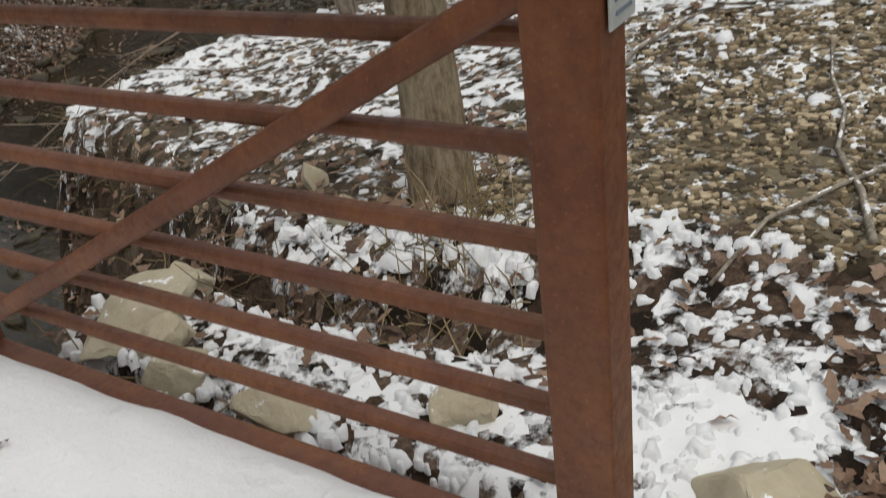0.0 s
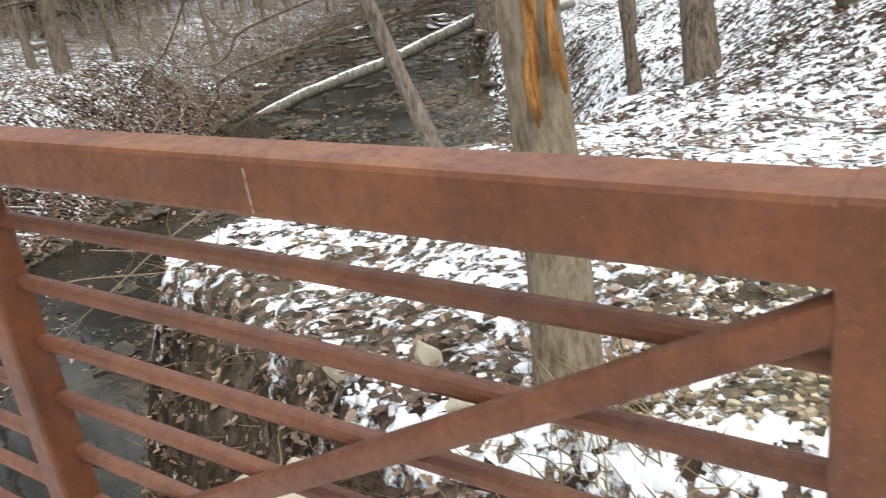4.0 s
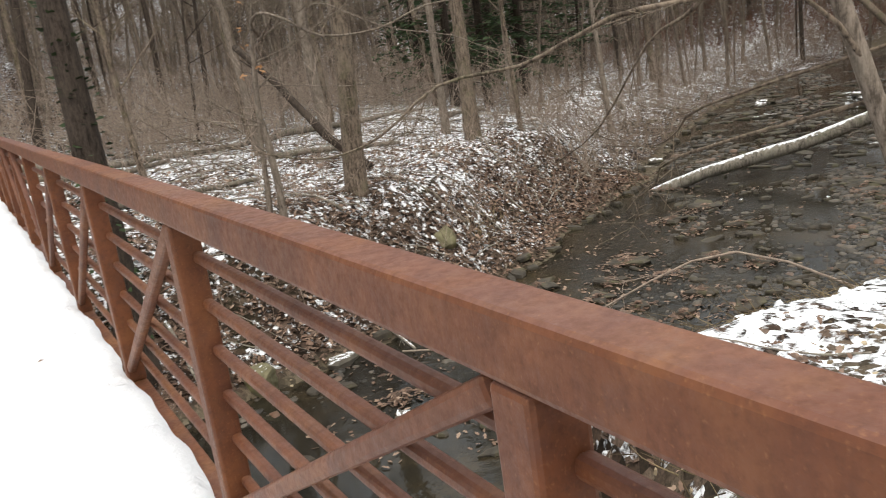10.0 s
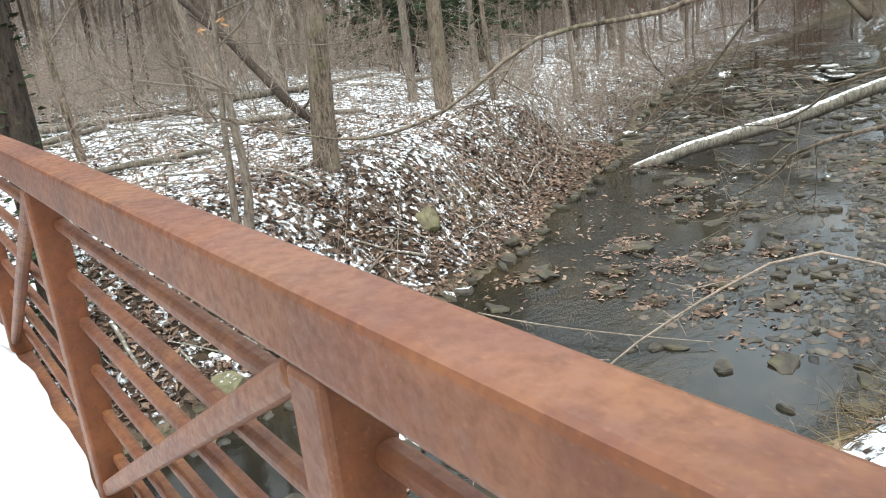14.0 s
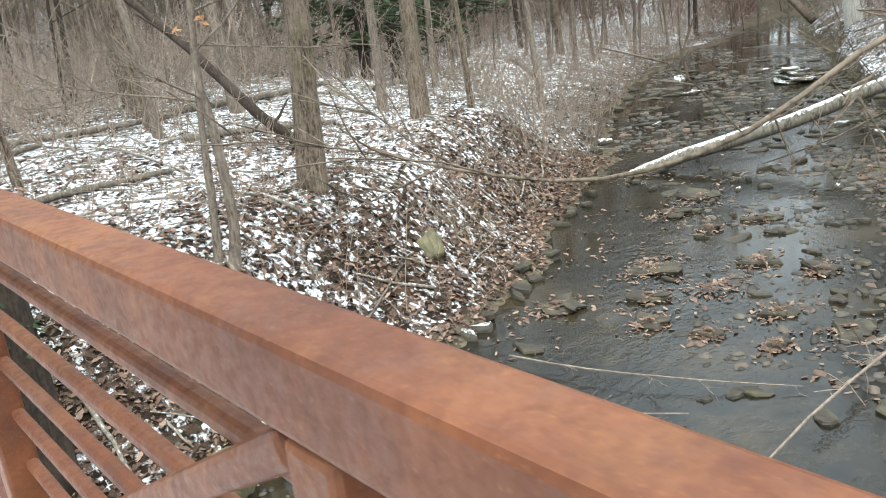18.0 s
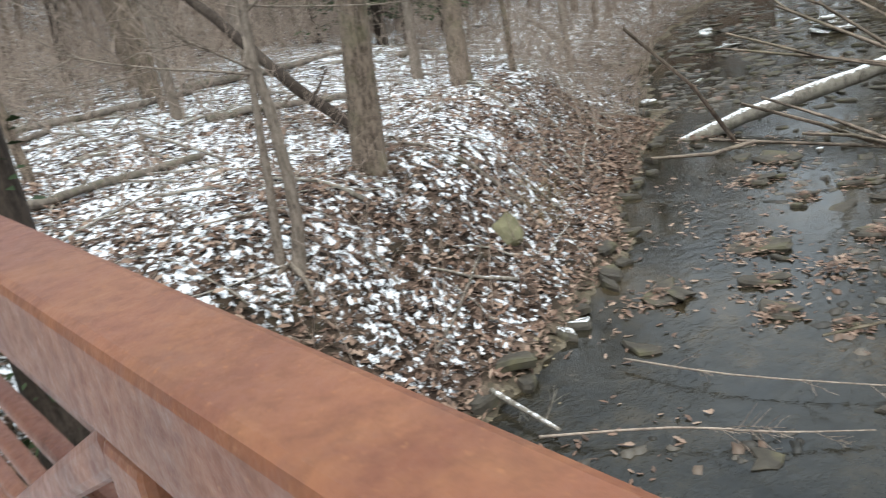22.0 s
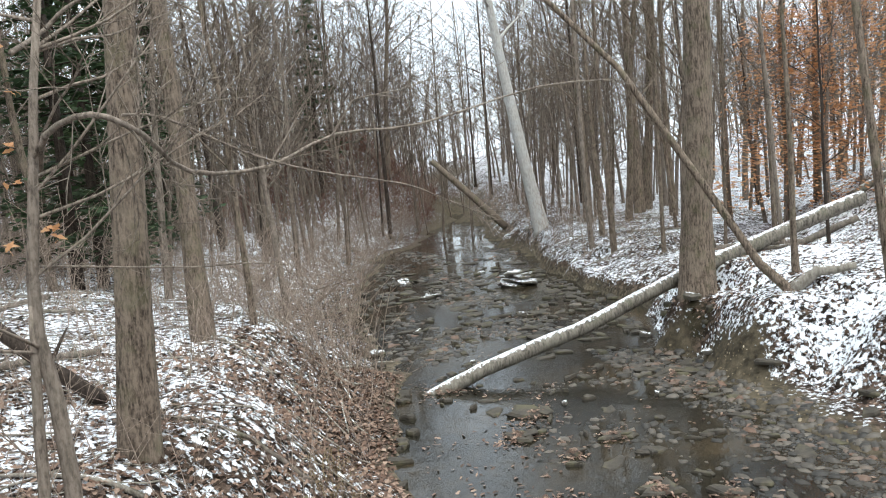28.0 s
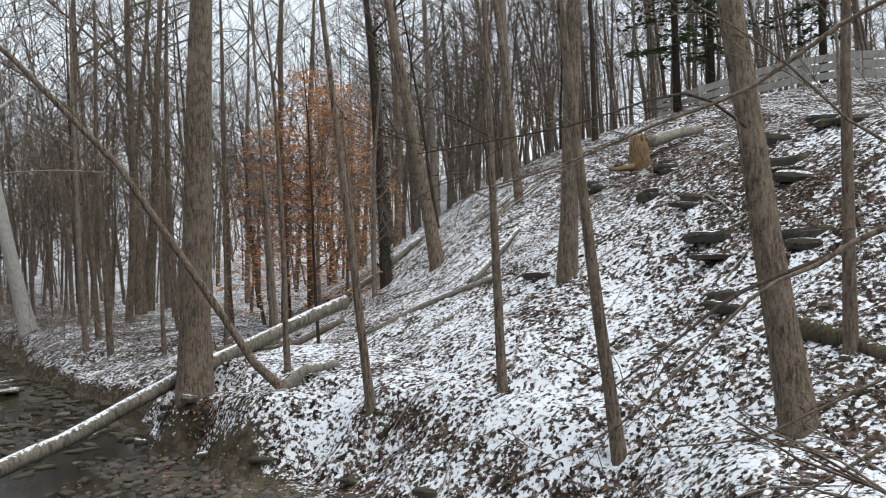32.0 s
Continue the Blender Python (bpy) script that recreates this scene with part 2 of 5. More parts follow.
def creek_water():
    """Clear shallow water over a brown bed: smooth pools with riffles between them."""
    k = Mat("creek_water", 0.04, 0.0, 0.5)
    k.b.inputs["IOR"].default_value = 1.33
    bed = k.math("ADD", k.math("MULTIPLY", k.noise(0.45, 4, 0.6), 0.6), k.math("MULTIPLY", k.noise(3.2, 5, 0.7), 0.4))
    k.color(k.ramp(bed, [(0.36, (0.008, 0.008, 0.007)), (0.50, (0.022, 0.019, 0.013)), (0.68, (0.060, 0.043, 0.023))]))
    riffle = k.ramp(k.math("ADD", k.math("MULTIPLY", k.noise(0.30, 2), 0.8), k.math("MULTIPLY", k.noise(1.5, 3), 0.2)), [(0.46, 0.10), (0.60, 1.0)])
    wave = k.math("ADD", k.math("MULTIPLY", k.noise(5.5, 3, 0.55, None, (1.0, 1.6, 1)), 0.75), k.math("MULTIPLY", k.noise(17, 2, 0.5, None, (1.0, 1.4, 1)), 0.25))
    k.rough(k.ramp(riffle, [(0.1, 0.03), (1.0, 0.09)]))
    return k.bump(k.math("MULTIPLY", wave, riffle), 0.55, 0.035)


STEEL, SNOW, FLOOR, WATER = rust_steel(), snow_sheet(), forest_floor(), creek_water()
BARK = bark("grey_brown_bark", (0.036, 0.026, 0.019), (0.25, 0.192, 0.145), 0.3)
BARK_DARK = bark("dark_bark", (0.020, 0.015, 0.012), (0.085, 0.064, 0.050))
BARK_PALE = bark("pale_bark", (0.085, 0.066, 0.051), (0.29, 0.235, 0.188))
BARK_FAR = bark("distant_bark", (0.066, 0.051, 0.040), (0.25, 0.197, 0.155))
SNAG = bark("barkless_wood", (0.14, 0.10, 0.065), (0.37, 0.30, 0.21), 0.15, 1.3)
BARK_WHITE = bark("sycamore_bark", (0.34, 0.31, 0.27), (0.62, 0.59, 0.54))
TWIG = bark("twig_bark", (0.18, 0.135, 0.105), (0.42, 0.33, 0.265))
LOG = bark("snow_topped_log_bark", (0.055, 0.047, 0.037), (0.25, 0.22, 0.18), 0.25, 0.7, 0.95, 1.5)
DEADWOOD_BARE = bark("dead_wood_with_some_snow", (0.07, 0.057, 0.045), (0.24, 0.20, 0.165), 0.3, 0.7, 0.35)
DEADWOOD = bark("snowy_dead_wood", (0.12, 0.10, 0.08), (0.36, 0.32, 0.265), 0.2, 0.7, 0.55)
ROCK = stone("shale", (0.022, 0.019, 0.015), (0.105, 0.088, 0.066))
ROCK_SNOWY = stone("snowy_shale", (0.055, 0.05, 0.042), (0.19, 0.165, 0.13), 0.3, 0.7)
ROCK_LEDGE = stone("ledge_rock", (0.02, 0.018, 0.015), (0.085, 0.073, 0.058), 0.5, 0.8)
MOSSY = stone("mossy_stone", (0.11, 0.10, 0.055), (0.25, 0.225, 0.13), 0.6, 0.2)
SANDSTONE = stone("sandstone", (0.44, 0.37, 0.25), (0.66, 0.60, 0.46), 0.2, 0.25)
LEAF = leaves_dead("oak_leaf_litter", (0.020, 0.012, 0.010), (0.140, 0.076, 0.050), (0.40, 0.285, 0.21))
BEECH = leaves_dead("beech_leaves", (0.42, 0.19, 0.075), (0.58, 0.29, 0.13), (0.68, 0.41, 0.22), 0.55)
NEEDLES = leaves_dead("conifer_needles", (0.018, 0.035, 0.016), (0.045, 0.075, 0.034), (0.08, 0.115, 0.05), 0.7)
IVY = leaves_dead("ivy_leaves", (0.012, 0.028, 0.010), (0.025, 0.05, 0.016), (0.05, 0.08, 0.03))

# ---- mesh helpers ----


def link(name, data, material, parent=None, label=""):
    data.materials.append(material)
    ob = new(name, data)
    if parent is not None:
        ob.parent = parent
    if label:
        ob["label"] = label
    return ob


def mesh_of(name, verts, faces, smooth=True):
    me = bpy.data.meshes.new(name)
    me.from_pydata([tuple(v) for v in verts], [], faces)
    if smooth:
        me.polygons.foreach_set("use_smooth", [True] * len(me.polygons))
    me.update()
    return me


def part(name, bm, material, parent, label=""):
    me = bpy.data.meshes.new(name)
    bm.to_mesh(me)
    bm.free()
    return link(name, me, material, parent, label)


def thing(name, at=(0, 0, 0), label="", category="", group="", kind="", turn=0):
    ob = new(name)
    ob.matrix_world = pose(*at, 0, 0, turn)
    return tagged(ob, label, category, group, kind)


def box(size, at=(0, 0, 0), bevel=0.006, m=None):
    bm = bmesh.new()
    bmesh.ops.create_cube(bm, size=1)
    bmesh.ops.scale(bm, vec=size, verts=bm.verts)
    if bevel:
        bmesh.ops.bevel(bm, geom=bm.edges[:], offset=bevel, segments=2, affect="EDGES", profile=0.5)
    bmesh.ops.transform(bm, matrix=m or Matrix.Translation(at), verts=bm.verts)
    return bm


def beam(a, b, w, h, bevel=0.006):
    """A bevelled bar from a to b, w wide across and h high."""
    a, b = Vector(a), Vector(b)
    d = b - a
    y = d.normalized()
    x = y.cross(Vector((0, 0, 1)))
    x = Vector((1, 0, 0)) if x.length < 1e-4 else x.normalized()
    z = x.cross(y)
    m = Matrix((x, y, z)).transposed().to_4x4()
    return box((w, d.length, h), bevel=bevel, m=Matrix.Translation((a + b) / 2) @ m)


class Tubes:
    """Gathers tapered tubes, to be made into one mesh."""

    def __init__(self):
        self.v, self.f = [], []

    def add(self, pts, radii, sides=6, knobs=0.0, cap=True, rng=random):
        n0 = len(self.v)
        pts = [Vector(p) for p in pts]
        n = len(pts)
        side = None
        for i, p in enumerate(pts):
            d = (pts[min(i + 1, n - 1)] - pts[max(i - 1, 0)]).normalized()
            if side is None:
                side = d.cross(Vector((0.31, 0.83, 0.46))).normalized()
            else:
                side = (side - d * side.dot(d)).normalized()
            up = d.cross(side)
            for k in range(sides):
                a = 2 * math.pi * k / sides
                r = radii[i] * (1 + knobs * rng.uniform(-1, 1))
                self.v.append(p + side * (r * math.cos(a)) + up * (r * math.sin(a)))
        for i in range(n - 1):
            for k in range(sides):
                a, b = n0 + i * sides + k, n0 + i * sides + (k + 1) % sides
                self.f.append((a, b, b + sides, a + sides))
        if cap:
            self.f.append(tuple(range(n0 + (n - 1) * sides, n0 + n * sides)))
            self.f.append(tuple(range(n0 + sides - 1, n0 - 1, -1)))
        return self

    def mesh(self, name):
        return mesh_of(name, self.v, self.f)


def wander(a, d, length, steps, rng, bend=0.12, lift=0.0):
    """A crooked line from a along d."""
    pts, p, d = [Vector(a)], Vector(a), Vector(d).normalized()
    for _ in range(steps):
        d = (d + Vector((rng.uniform(-bend, bend), rng.uniform(-bend, bend), rng.uniform(-bend, bend) + lift))).normalized()
        p = p + d * (length / steps)
        pts.append(p)
    return pts


def taper(r0, r1, n, flare=0.0):
    out = []
    for i in range(n):
        s = i / (n - 1)
        out.append(r0 + (r1 - r0) * s + flare * r0 * max(0.0, 1 - s * n / 2.0) ** 2)
    return out


def grow(twigs, a, d, length, r, depth, rng, sides=4, lift=0.05, full=5, least=0.004):
    """A limb with its side branches."""
    steps = (1 if least > 0.0041 else 2, 3, 4)[min(depth, 2)]
    pts = wander(a, d, length, steps, rng, 0.16 + 0.05 * (depth == 0), lift)
    twigs.add(pts, taper(max(r, least), max(r * 0.35, least * 0.62), len(pts)), sides if depth > 1 else 3, cap=False)
    if depth:
        n = rng.randint(full - 1, full + 1)
        for i in range(n):
            s = rng.uniform(0.3, 1.0)
            k = min(int(s * steps), steps - 1)
            p = pts[k].lerp(pts[k + 1], s * steps - k)
            along = (pts[k + 1] - pts[k]).normalized()
            off = Vector((rng.uniform(-1, 1), rng.uniform(-1, 1), rng.uniform(-0.5, 1))).normalized()
            grow(twigs, p, (along * 0.8 + off * 0.75).normalized(), length * rng.uniform(0.35, 0.6), r * 0.42, depth - 1, rng, sides, lift, full, least)


def bare_tree(name, base, r, height, rng, lean=(0, 0), material=None, label="", group="", first=0.45, limbs=9, depth=2, reach=0.3, sides=9, bend=0.035, category="tree", least=0.004):
    """A leafless tree: trunk with a root flare, and a crown of limbs and twigs."""
    t = thing(name, base, label, category, group)
    steps = 12
    pts = [Vector((0, 0, -0.25))]
    d = Vector((lean[0], lean[1], 1)).normalized()
    p = Vector((0, 0, 0))
    for i in range(steps):
        pts.append(p.copy())
        d = (d + Vector((rng.uniform(-bend, bend), rng.uniform(-bend, bend), 0.02))).normalized()
        p = p + d * (height / steps)
    pts.append(p)
    rad = [r * 1.45] + [r * (1 - 0.85 * (i / steps) ** 1.1) * (1.18 if i == 0 else 1) for i in range(steps + 1)]
    link("trunk", Tubes().add(pts, rad, sides, 0.06, rng=rng).mesh("trunk"), material or BARK, t)
    tw = Tubes()
    for i in range(limbs):
        s = first + (0.98 - first) * (i + rng.random()) / limbs
        k = min(int(s * steps), steps - 1) + 1
        q = pts[k].lerp(pts[min(k + 1, steps + 1)], rng.random())
        a = rng.uniform(0, 2 * math.pi)
        ln = height * reach * (1.15 - 0.75 * s) * rng.uniform(0.7, 1.2)
        grow(tw, q, (math.cos(a), math.sin(a), rng.uniform(0.45, 1.1)), ln, rad[k] * 0.42, depth, rng, least=least, full=6 if least > 0.0041 else 5)
    if limbs:
        link("crown", tw.mesh("crown"), material or BARK, t)
    return t


# ---- the ground: a creek between two banks ----
WATER_Z = -2.78
NORTH_X, NORTH_Y = (-90, -30, 0, 4, 6, 8.3, 10.7, 13.4, 17.7, 21.5, 30, 36, 55, 80, 110), (14, 8, 9.7, 10.1, 10.7, 11.7, 13.2, 14.8, 18.1, 20.7, 26, 28.5, 36, 47, 62)
SOUTH_X, SOUTH_Y = (-90, -30, 0, 3.5, 8, 11, 12.5, 14, 16, 18, 20, 22, 26, 30, 36, 50, 74, 110), (9, 3, 4.3, 4.6, 4.6, 5.0, 6.1, 7.2, 8.8, 10.4, 11.6, 12.5, 15, 17.6, 21.2, 29.5, 42, 66)

TOE_X, TOE_Y = (5, 8, 11, 14, 18, 22, 26, 30, 40, 60, 110), (1.4, 1.6, 2.1, 4.0, 6.2, 7.2, 8.6, 9.6, 10.3, 10, 9)


def lattice(ix, iy, seed):
    h = np.sin(ix * 127.1 + iy * 311.7 + seed * 74.7) * 43758.5453
    return h - np.floor(h)


def bumpy(x, y, scale, seed=0, octaves=3):
    """Smooth noise over the plan, about -1 to 1."""
    total, amp, norm = 0.0, 1.0, 0.0
    for o in range(octaves):
        u, v = x / scale, y / scale
        i, j = np.floor(u), np.floor(v)
        a, b = u - i, v - j
        a, b = a * a * (3 - 2 * a), b * b * (3 - 2 * b)
        s = seed + 13 * o
        n = (lattice(i, j, s) * (1 - a) + lattice(i + 1, j, s) * a) * (1 - b) + (lattice(i, j + 1, s) * (1 - a) + lattice(i + 1, j + 1, s) * a) * b
        total, norm = total + amp * (2 * n - 1), norm + amp
        amp, scale = amp * 0.5, scale * 0.5
    return total / norm


def ease(v):
    v = np.clip(v, 0, 1)
    return v * v * (3 - 2 * v)


def banks(x, y):
    """How far a place lies inland of the north and the south edge of the water (below 0: in the creek)."""
    wob = 0.5 * bumpy(x, y, 1.1, 15, 2) * ease((x - 12) / 3) + 0.42 * bumpy(x, y, 2.6, 3, 2) + 0.9 * bumpy(x, y, 7.5, 6, 2) * ease((x - 13) / 10)
    slope = np.clip((np.interp(x + 1, NORTH_X, NORTH_Y) - np.interp(x - 1, NORTH_X, NORTH_Y)) / 2, -1, 1)
    c = 1 / np.sqrt(1 + slope * slope)
    return (y - np.interp(x, NORTH_X, NORTH_Y)) * c + wob, (np.interp(x, SOUTH_X, SOUTH_Y) - y) * c + wob


def gully(x, y):
    """Depth of the gully beside the bridge's end, how far a place lies in it, and the ledge under the bridge's end."""
    brink = np.interp(y, (-2.6, -1.6, -1.0, -0.2, 0.5, 1.0, 1.7, 2.3, 2.8, 3.3, 4), (1.35, 1.2, 1.1, 1.22, 1.45, 1.65, 2.0, 2.25, 2.6, 3.3, 4.5)) + 0.16 * bumpy(x, y, 0.6, 40, 2)
    fall = np.interp(y, (-2.4, -1.6, -1.0, -0.3, 0.6, 1.5, 2.5), (0, 0.10, 0.24, 0.5, 1.1, 1.8, 2.3))
    drop = ease((brink - x) / (0.22 + 0.5 * fall)) * ease((x + 6.5) / 5) * ease((4.6 - y) / 0.8)
    ledge = ease((0.85 - x + 0.1 * bumpy(x, y, 0.4, 41, 2)) / 0.3) * ease((0.25 - y) / 0.35) * ease((x + 3.5) / 1) * ease((y + 3) / 1)
    return fall, drop, ledge


def ground_z(x, y):
    n, s = banks(x, y)
    bed = WATER_Z - 0.16 + 0.10 * bumpy(x, y, 1.7, 7)
    bed = bed + 0.27 * ease(1 + (s - 0.2) / 2.1) * ease((18.5 - x) / 3) * ease((x - 7) / 4)
    # north: a leaf-covered bank, a flat, and a hillside behind
    run = 3.0 + 2.2 * ease((x - 12) / 8)
    north = WATER_Z + 0.10 * ease(n / 0.35) + (1.75 - 0.85 * ease((x - 13) / 6)) * ease(n / run) + 0.55 * ease((n - 2.5) / 7)
    north = north + 0.24 * np.maximum(0, y - 30 - 0.75 * np.maximum(x, 0)) + 0.5 * ease((n - 3) / 3) * ease(1 - np.abs(x + 1) / 4)
    # south: a cut bank upstream, a gentle one by the bridge, then a hill
    near = ease((8 - x) / 5)
    low = ease((x - 19.5) / 4)
    brim = 1.5 + 0.8 * ease((17.5 - x) / 2)
    cut = WATER_Z + 0.10 * ease(s / 0.4) + (1.30 - 0.95 * low) * ease((s - 0.02) / brim) + 0.3 * low * ease((s - 0.05) / 0.28) + 0.17 * s.clip(0, 3)
    soft = WATER_Z + 2.42 * ease(s / 2.0) + 0.26 * ease((s - 2.4) / 3.4)
    toe = np.interp(x, TOE_X, TOE_Y) - y + 0.5 * bumpy(x, y, 4.0, 71, 2)
    climb = (0.44 * np.maximum(0, toe) + 0.20 * np.maximum(0, toe - 3.5)) * ease((x - 5) / 6) + 1e-3
    crest = 5.8 + 2.7 * ease((x - 22) / 12)
    hill = (climb ** -4 + crest ** -4) ** -0.25 + 0.05 * np.maximum(0, toe - 11)
    south = (soft * near + cut * (1 - near)) + hill
    land = np.where(n > s, north, south)
    away = np.hypot(x, y - 6)
    land = land + 4.0 * ease((away - 62) / 60) * ease((away - np.abs(x - 40)) / 30) + 5.2 * np.exp(-(((x - 57) / 9) ** 2 + ((y - 44.5) / 5.5) ** 2))
    edge = np.maximum(n, s)
    z = np.where(edge > 0, np.maximum(land, bed), bed)
    rough = 0.05 * bumpy(x, y, 0.5, 21) + 0.10 * bumpy(x, y, 1.9, 5) + 0.3 * bumpy(x, y, 9, 9) * ease((np.hypot(x, y - 6) - 14) / 20)
    z = z + rough * ease(edge / 1.5)
    for px, py, pz, pr in ((18.55, 10.25, -1.62, 0.85), (16.85, 8.2, -1.30, 1.2), (17.7, 8.9, -1.42, 1.0)):
        hold = np.exp(-(np.hypot(x - px, y - py) / pr) ** 4)
        z = np.maximum(z, z * (1 - hold) + pz * hold)
    # the trail that runs up to both ends of the bridge
    for y0, way in ((-1.9, -1), (16.6, 1)):
        out = (y - y0) * way
        on = ease((out + 0.6) / 0.9) * ease((2.6 - np.abs(x + 0.9)) / 1.4) * ease((14 - out) / 6)
        z = z * (1 - on) + (-0.05 + 0.015 * bumpy(x, y, 0.7, 4)) * on
    # a worn gully between the bridge's end and the gravel terrace, and the ledge that carries the bridge
    fall, drop, ledge = gully(x, y)
    z = np.maximum(z - fall * drop, np.minimum(z, WATER_Z - 0.05))
    z = z * (1 - ledge) + (-0.16 + 0.05 * bumpy(x, y, 0.4, 14)) * ledge
    # nothing rises through the deck
    under = (x > -2.0) & (x < 0.16) & (y > -1.75) & (y < 16.4)
    return np.where(under, np.minimum(z, -0.34), z)


def gz(x, y):
    return float(ground_z(np.array([float(x)]), np.array([float(y)]))[0])


def rim(x, n, s):
    """How far inland a place lies, the snow reaching lower on the cut bank."""
    return np.maximum(n, s + 0.62 * ease((x - 11) / 2) * ease((23 - x) / 2))


def steepness(x, y):
    return np.hypot(ground_z(x + 0.06, y) - ground_z(x - 0.06, y), ground_z(x, y + 0.06) - ground_z(x, y - 0.06)) / 0.12


def toe_distance(x, y):
    return np.interp(x, TOE_X, TOE_Y) - y


def gravel_amount(x, y):
    n, s = banks(x, y)
    lane = ease((x - 1.2 - 0.15 * bumpy(x, y, 0.8, 8)) / 0.25) * ease((7 - x) / 2) * (ease((-0.9 - 0.12 * x - y) / 0.4) + 0.45 * ease((2.2 - y) / 0.6))
    face = ease((7 - x) / 2) * ease((1.2 - s) / 0.5) * ease(s / 0.3) * 0.7
    return np.clip(lane + face + ease(1 - rim(x, n, s) / 0.45), 0, 1)


def snow_amount(x, y):
    """How much of the ground the snow covers: thick on the flats and near the bridge, thin on the banks."""
    n, s = banks(x, y)
    v = 0.472 + 0.055 * bumpy(x, y, 1.6, 31) + 0.045 * bumpy(x, y, 0.5, 33)
    v = v - 0.045 * ease((2.6 - n) / 1.8) * (n > -0.5) + 0.036 * ease((n - 1.2) / 2.6) * ease((16 - n) / 8) - 0.025 * ease((n - 10) / 10) - 0.05 * ease((x - 21) / 8) * ease((s - 0.3) / 0.5) * ease((7 - s) / 4)
    v = v + (0.025 + 0.02 * ease((x - 9) / 2)) * ease((s - 0.15) / 0.5) - 0.12 * ease((0.45 - rim(x, n, s)) / 0.4) - 0.085 * gravel_amount(x, y)
    v = v + (0.056 - 0.042 * ease((2.6 - x) / 0.8)) * ease((8.5 - x) / 2.5) * ease((s - 0.7) / 0.6) * ease((12 + y) / 4)
    trod = ease(1 - np.abs(y - np.interp(x, (8.6, 10, 11.25, 12.06, 13.67, 15, 18.7), (3.0, 3.5, 4.0, 4.55, 5.45, 6.1, 6.5)) - 0.08 * np.sin(x * 1.7)) / 0.3) * ease((x - 7.5) / 2) * ease((18 - x) / 3)
    fall, drop, ledge = gully(x, y)
    v = v - 0.075 * ease(drop * 3) - 0.06 * ease(fall) * ease(4 * drop * (1 - drop)) * (1 - ledge) * ease((x + 0.5) / 0.5) + 0.11 * ledge + 0.06 * ease(1 - np.abs(x - 0.8) / 0.6) * ease((-1.0 - y) / 0.4)
    v = v - 0.16 * np.exp(-(((x - 0.45) / 0.34) ** 2 + ((y + 2.24) / 0.13) ** 2))
    v = v - 0.04 * ease((x - 12) / 3) * ease((1.5 - y) / 2) + 0.03 * ease((1.1 - np.abs(x + 1.2 + 0.12 * (y - 17))) / 0.6) * ease((y - 16.3) / 0.5) * ease((25 - y) / 3)
    v = v - 0.012 * ease((toe_distance(x, y)) / 3) * ease((x - 9) / 4)
    v = v - 0.11 * np.exp(-(((x - 17.9) / 0.7) ** 2 + ((y - 10.05 - 0.55 * (x - 17.7)) / 0.55) ** 2))
    return v - 0.065 * trod


def spaced(lo, hi, step, a, b, growth=1.16):
    v = list(np.arange(lo, hi + step / 2, step))
    for sign, end, start in ((1, b, v[-1]), (-1, a, v[0])):
        d, p = step, start
        while abs(p - start) < abs(end - start):
            d *= growth
            p += sign * d
            v.append(p)
    return np.array(sorted(v))


def build_ground():
    xs, ys = spaced(-3, 30, 0.13, -420, 520), spaced(-6, 28, 0.13, -420, 460)
    gx, gy = np.meshgrid(xs, ys)
    x, y = gx.ravel(), gy.ravel()
    co = np.stack([x, y, ground_z(x, y)], 1)
    nx, ny = len(xs), len(ys)
    i, j = np.meshgrid(np.arange(nx - 1), np.arange(ny - 1))
    a = (j * nx + i).ravel()
    quads = np.stack([a, a + 1, a + nx + 1, a + nx], 1)
    me = bpy.data.meshes.new("ground")
    me.vertices.add(len(co)), me.loops.add(quads.size), me.polygons.add(len(quads))
    me.vertices.foreach_set("co", co.ravel())
    me.loops.foreach_set("vertex_index", quads.ravel())
    me.polygons.foreach_set("loop_start", np.arange(0, quads.size, 4))
    me.polygons.foreach_set("use_smooth", np.ones(len(quads), bool))
    me.update(calc_edges=True)
    n, s = banks(x, y)
    fall, drop, ledge = gully(x, y)
    soil = 0.15 * ease(drop * 2.5) * (1 - ledge) * (0.6 + 0.4 * bumpy(x, y, 0.35, 45, 2))
    for name, v in (("snow", snow_amount(x, y)), ("gravel", gravel_amount(x, y)), ("bed", np.maximum(ease(-np.maximum(n, s) / 0.3), soil))):
        me.attributes.new(name, "FLOAT", "POINT").data.foreach_set("value", v.astype(np.float32))
    return tagged(link("ground", me, FLOOR), "leaf-littered woodland ground with patchy thin snow", "ground", kind="structure")


build_ground()


def build_water():
    xs = spaced(-4, 30, 0.5, -90, 140, 1.2)
    v, f = [], []
    for x in xs:
        lo, hi = np.interp(x, SOUTH_X, SOUTH_Y) - 1.5, np.interp(x, NORTH_X, NORTH_Y) + 1.5
        v += [(x, lo + (hi - lo) * k / 6, WATER_Z) for k in range(7)]
    for i in range(len(xs) - 1):
        for k in range(6):
            a = i * 7 + k
            f.append((a, a + 7, a + 8, a + 1))
    return tagged(link("water", mesh_of("water", v, f), WATER), "shallow dark brown creek water with ripples", "water", kind="structure")


build_water()

# ---- the footbridge ----
RAIL, CHORD, DEEP, PANEL, FIRST, LAST = 1.07, 0.092, 0.100, 1.84, -1, 9
POST_BACK = 0.058
LEFT_X = -1.84


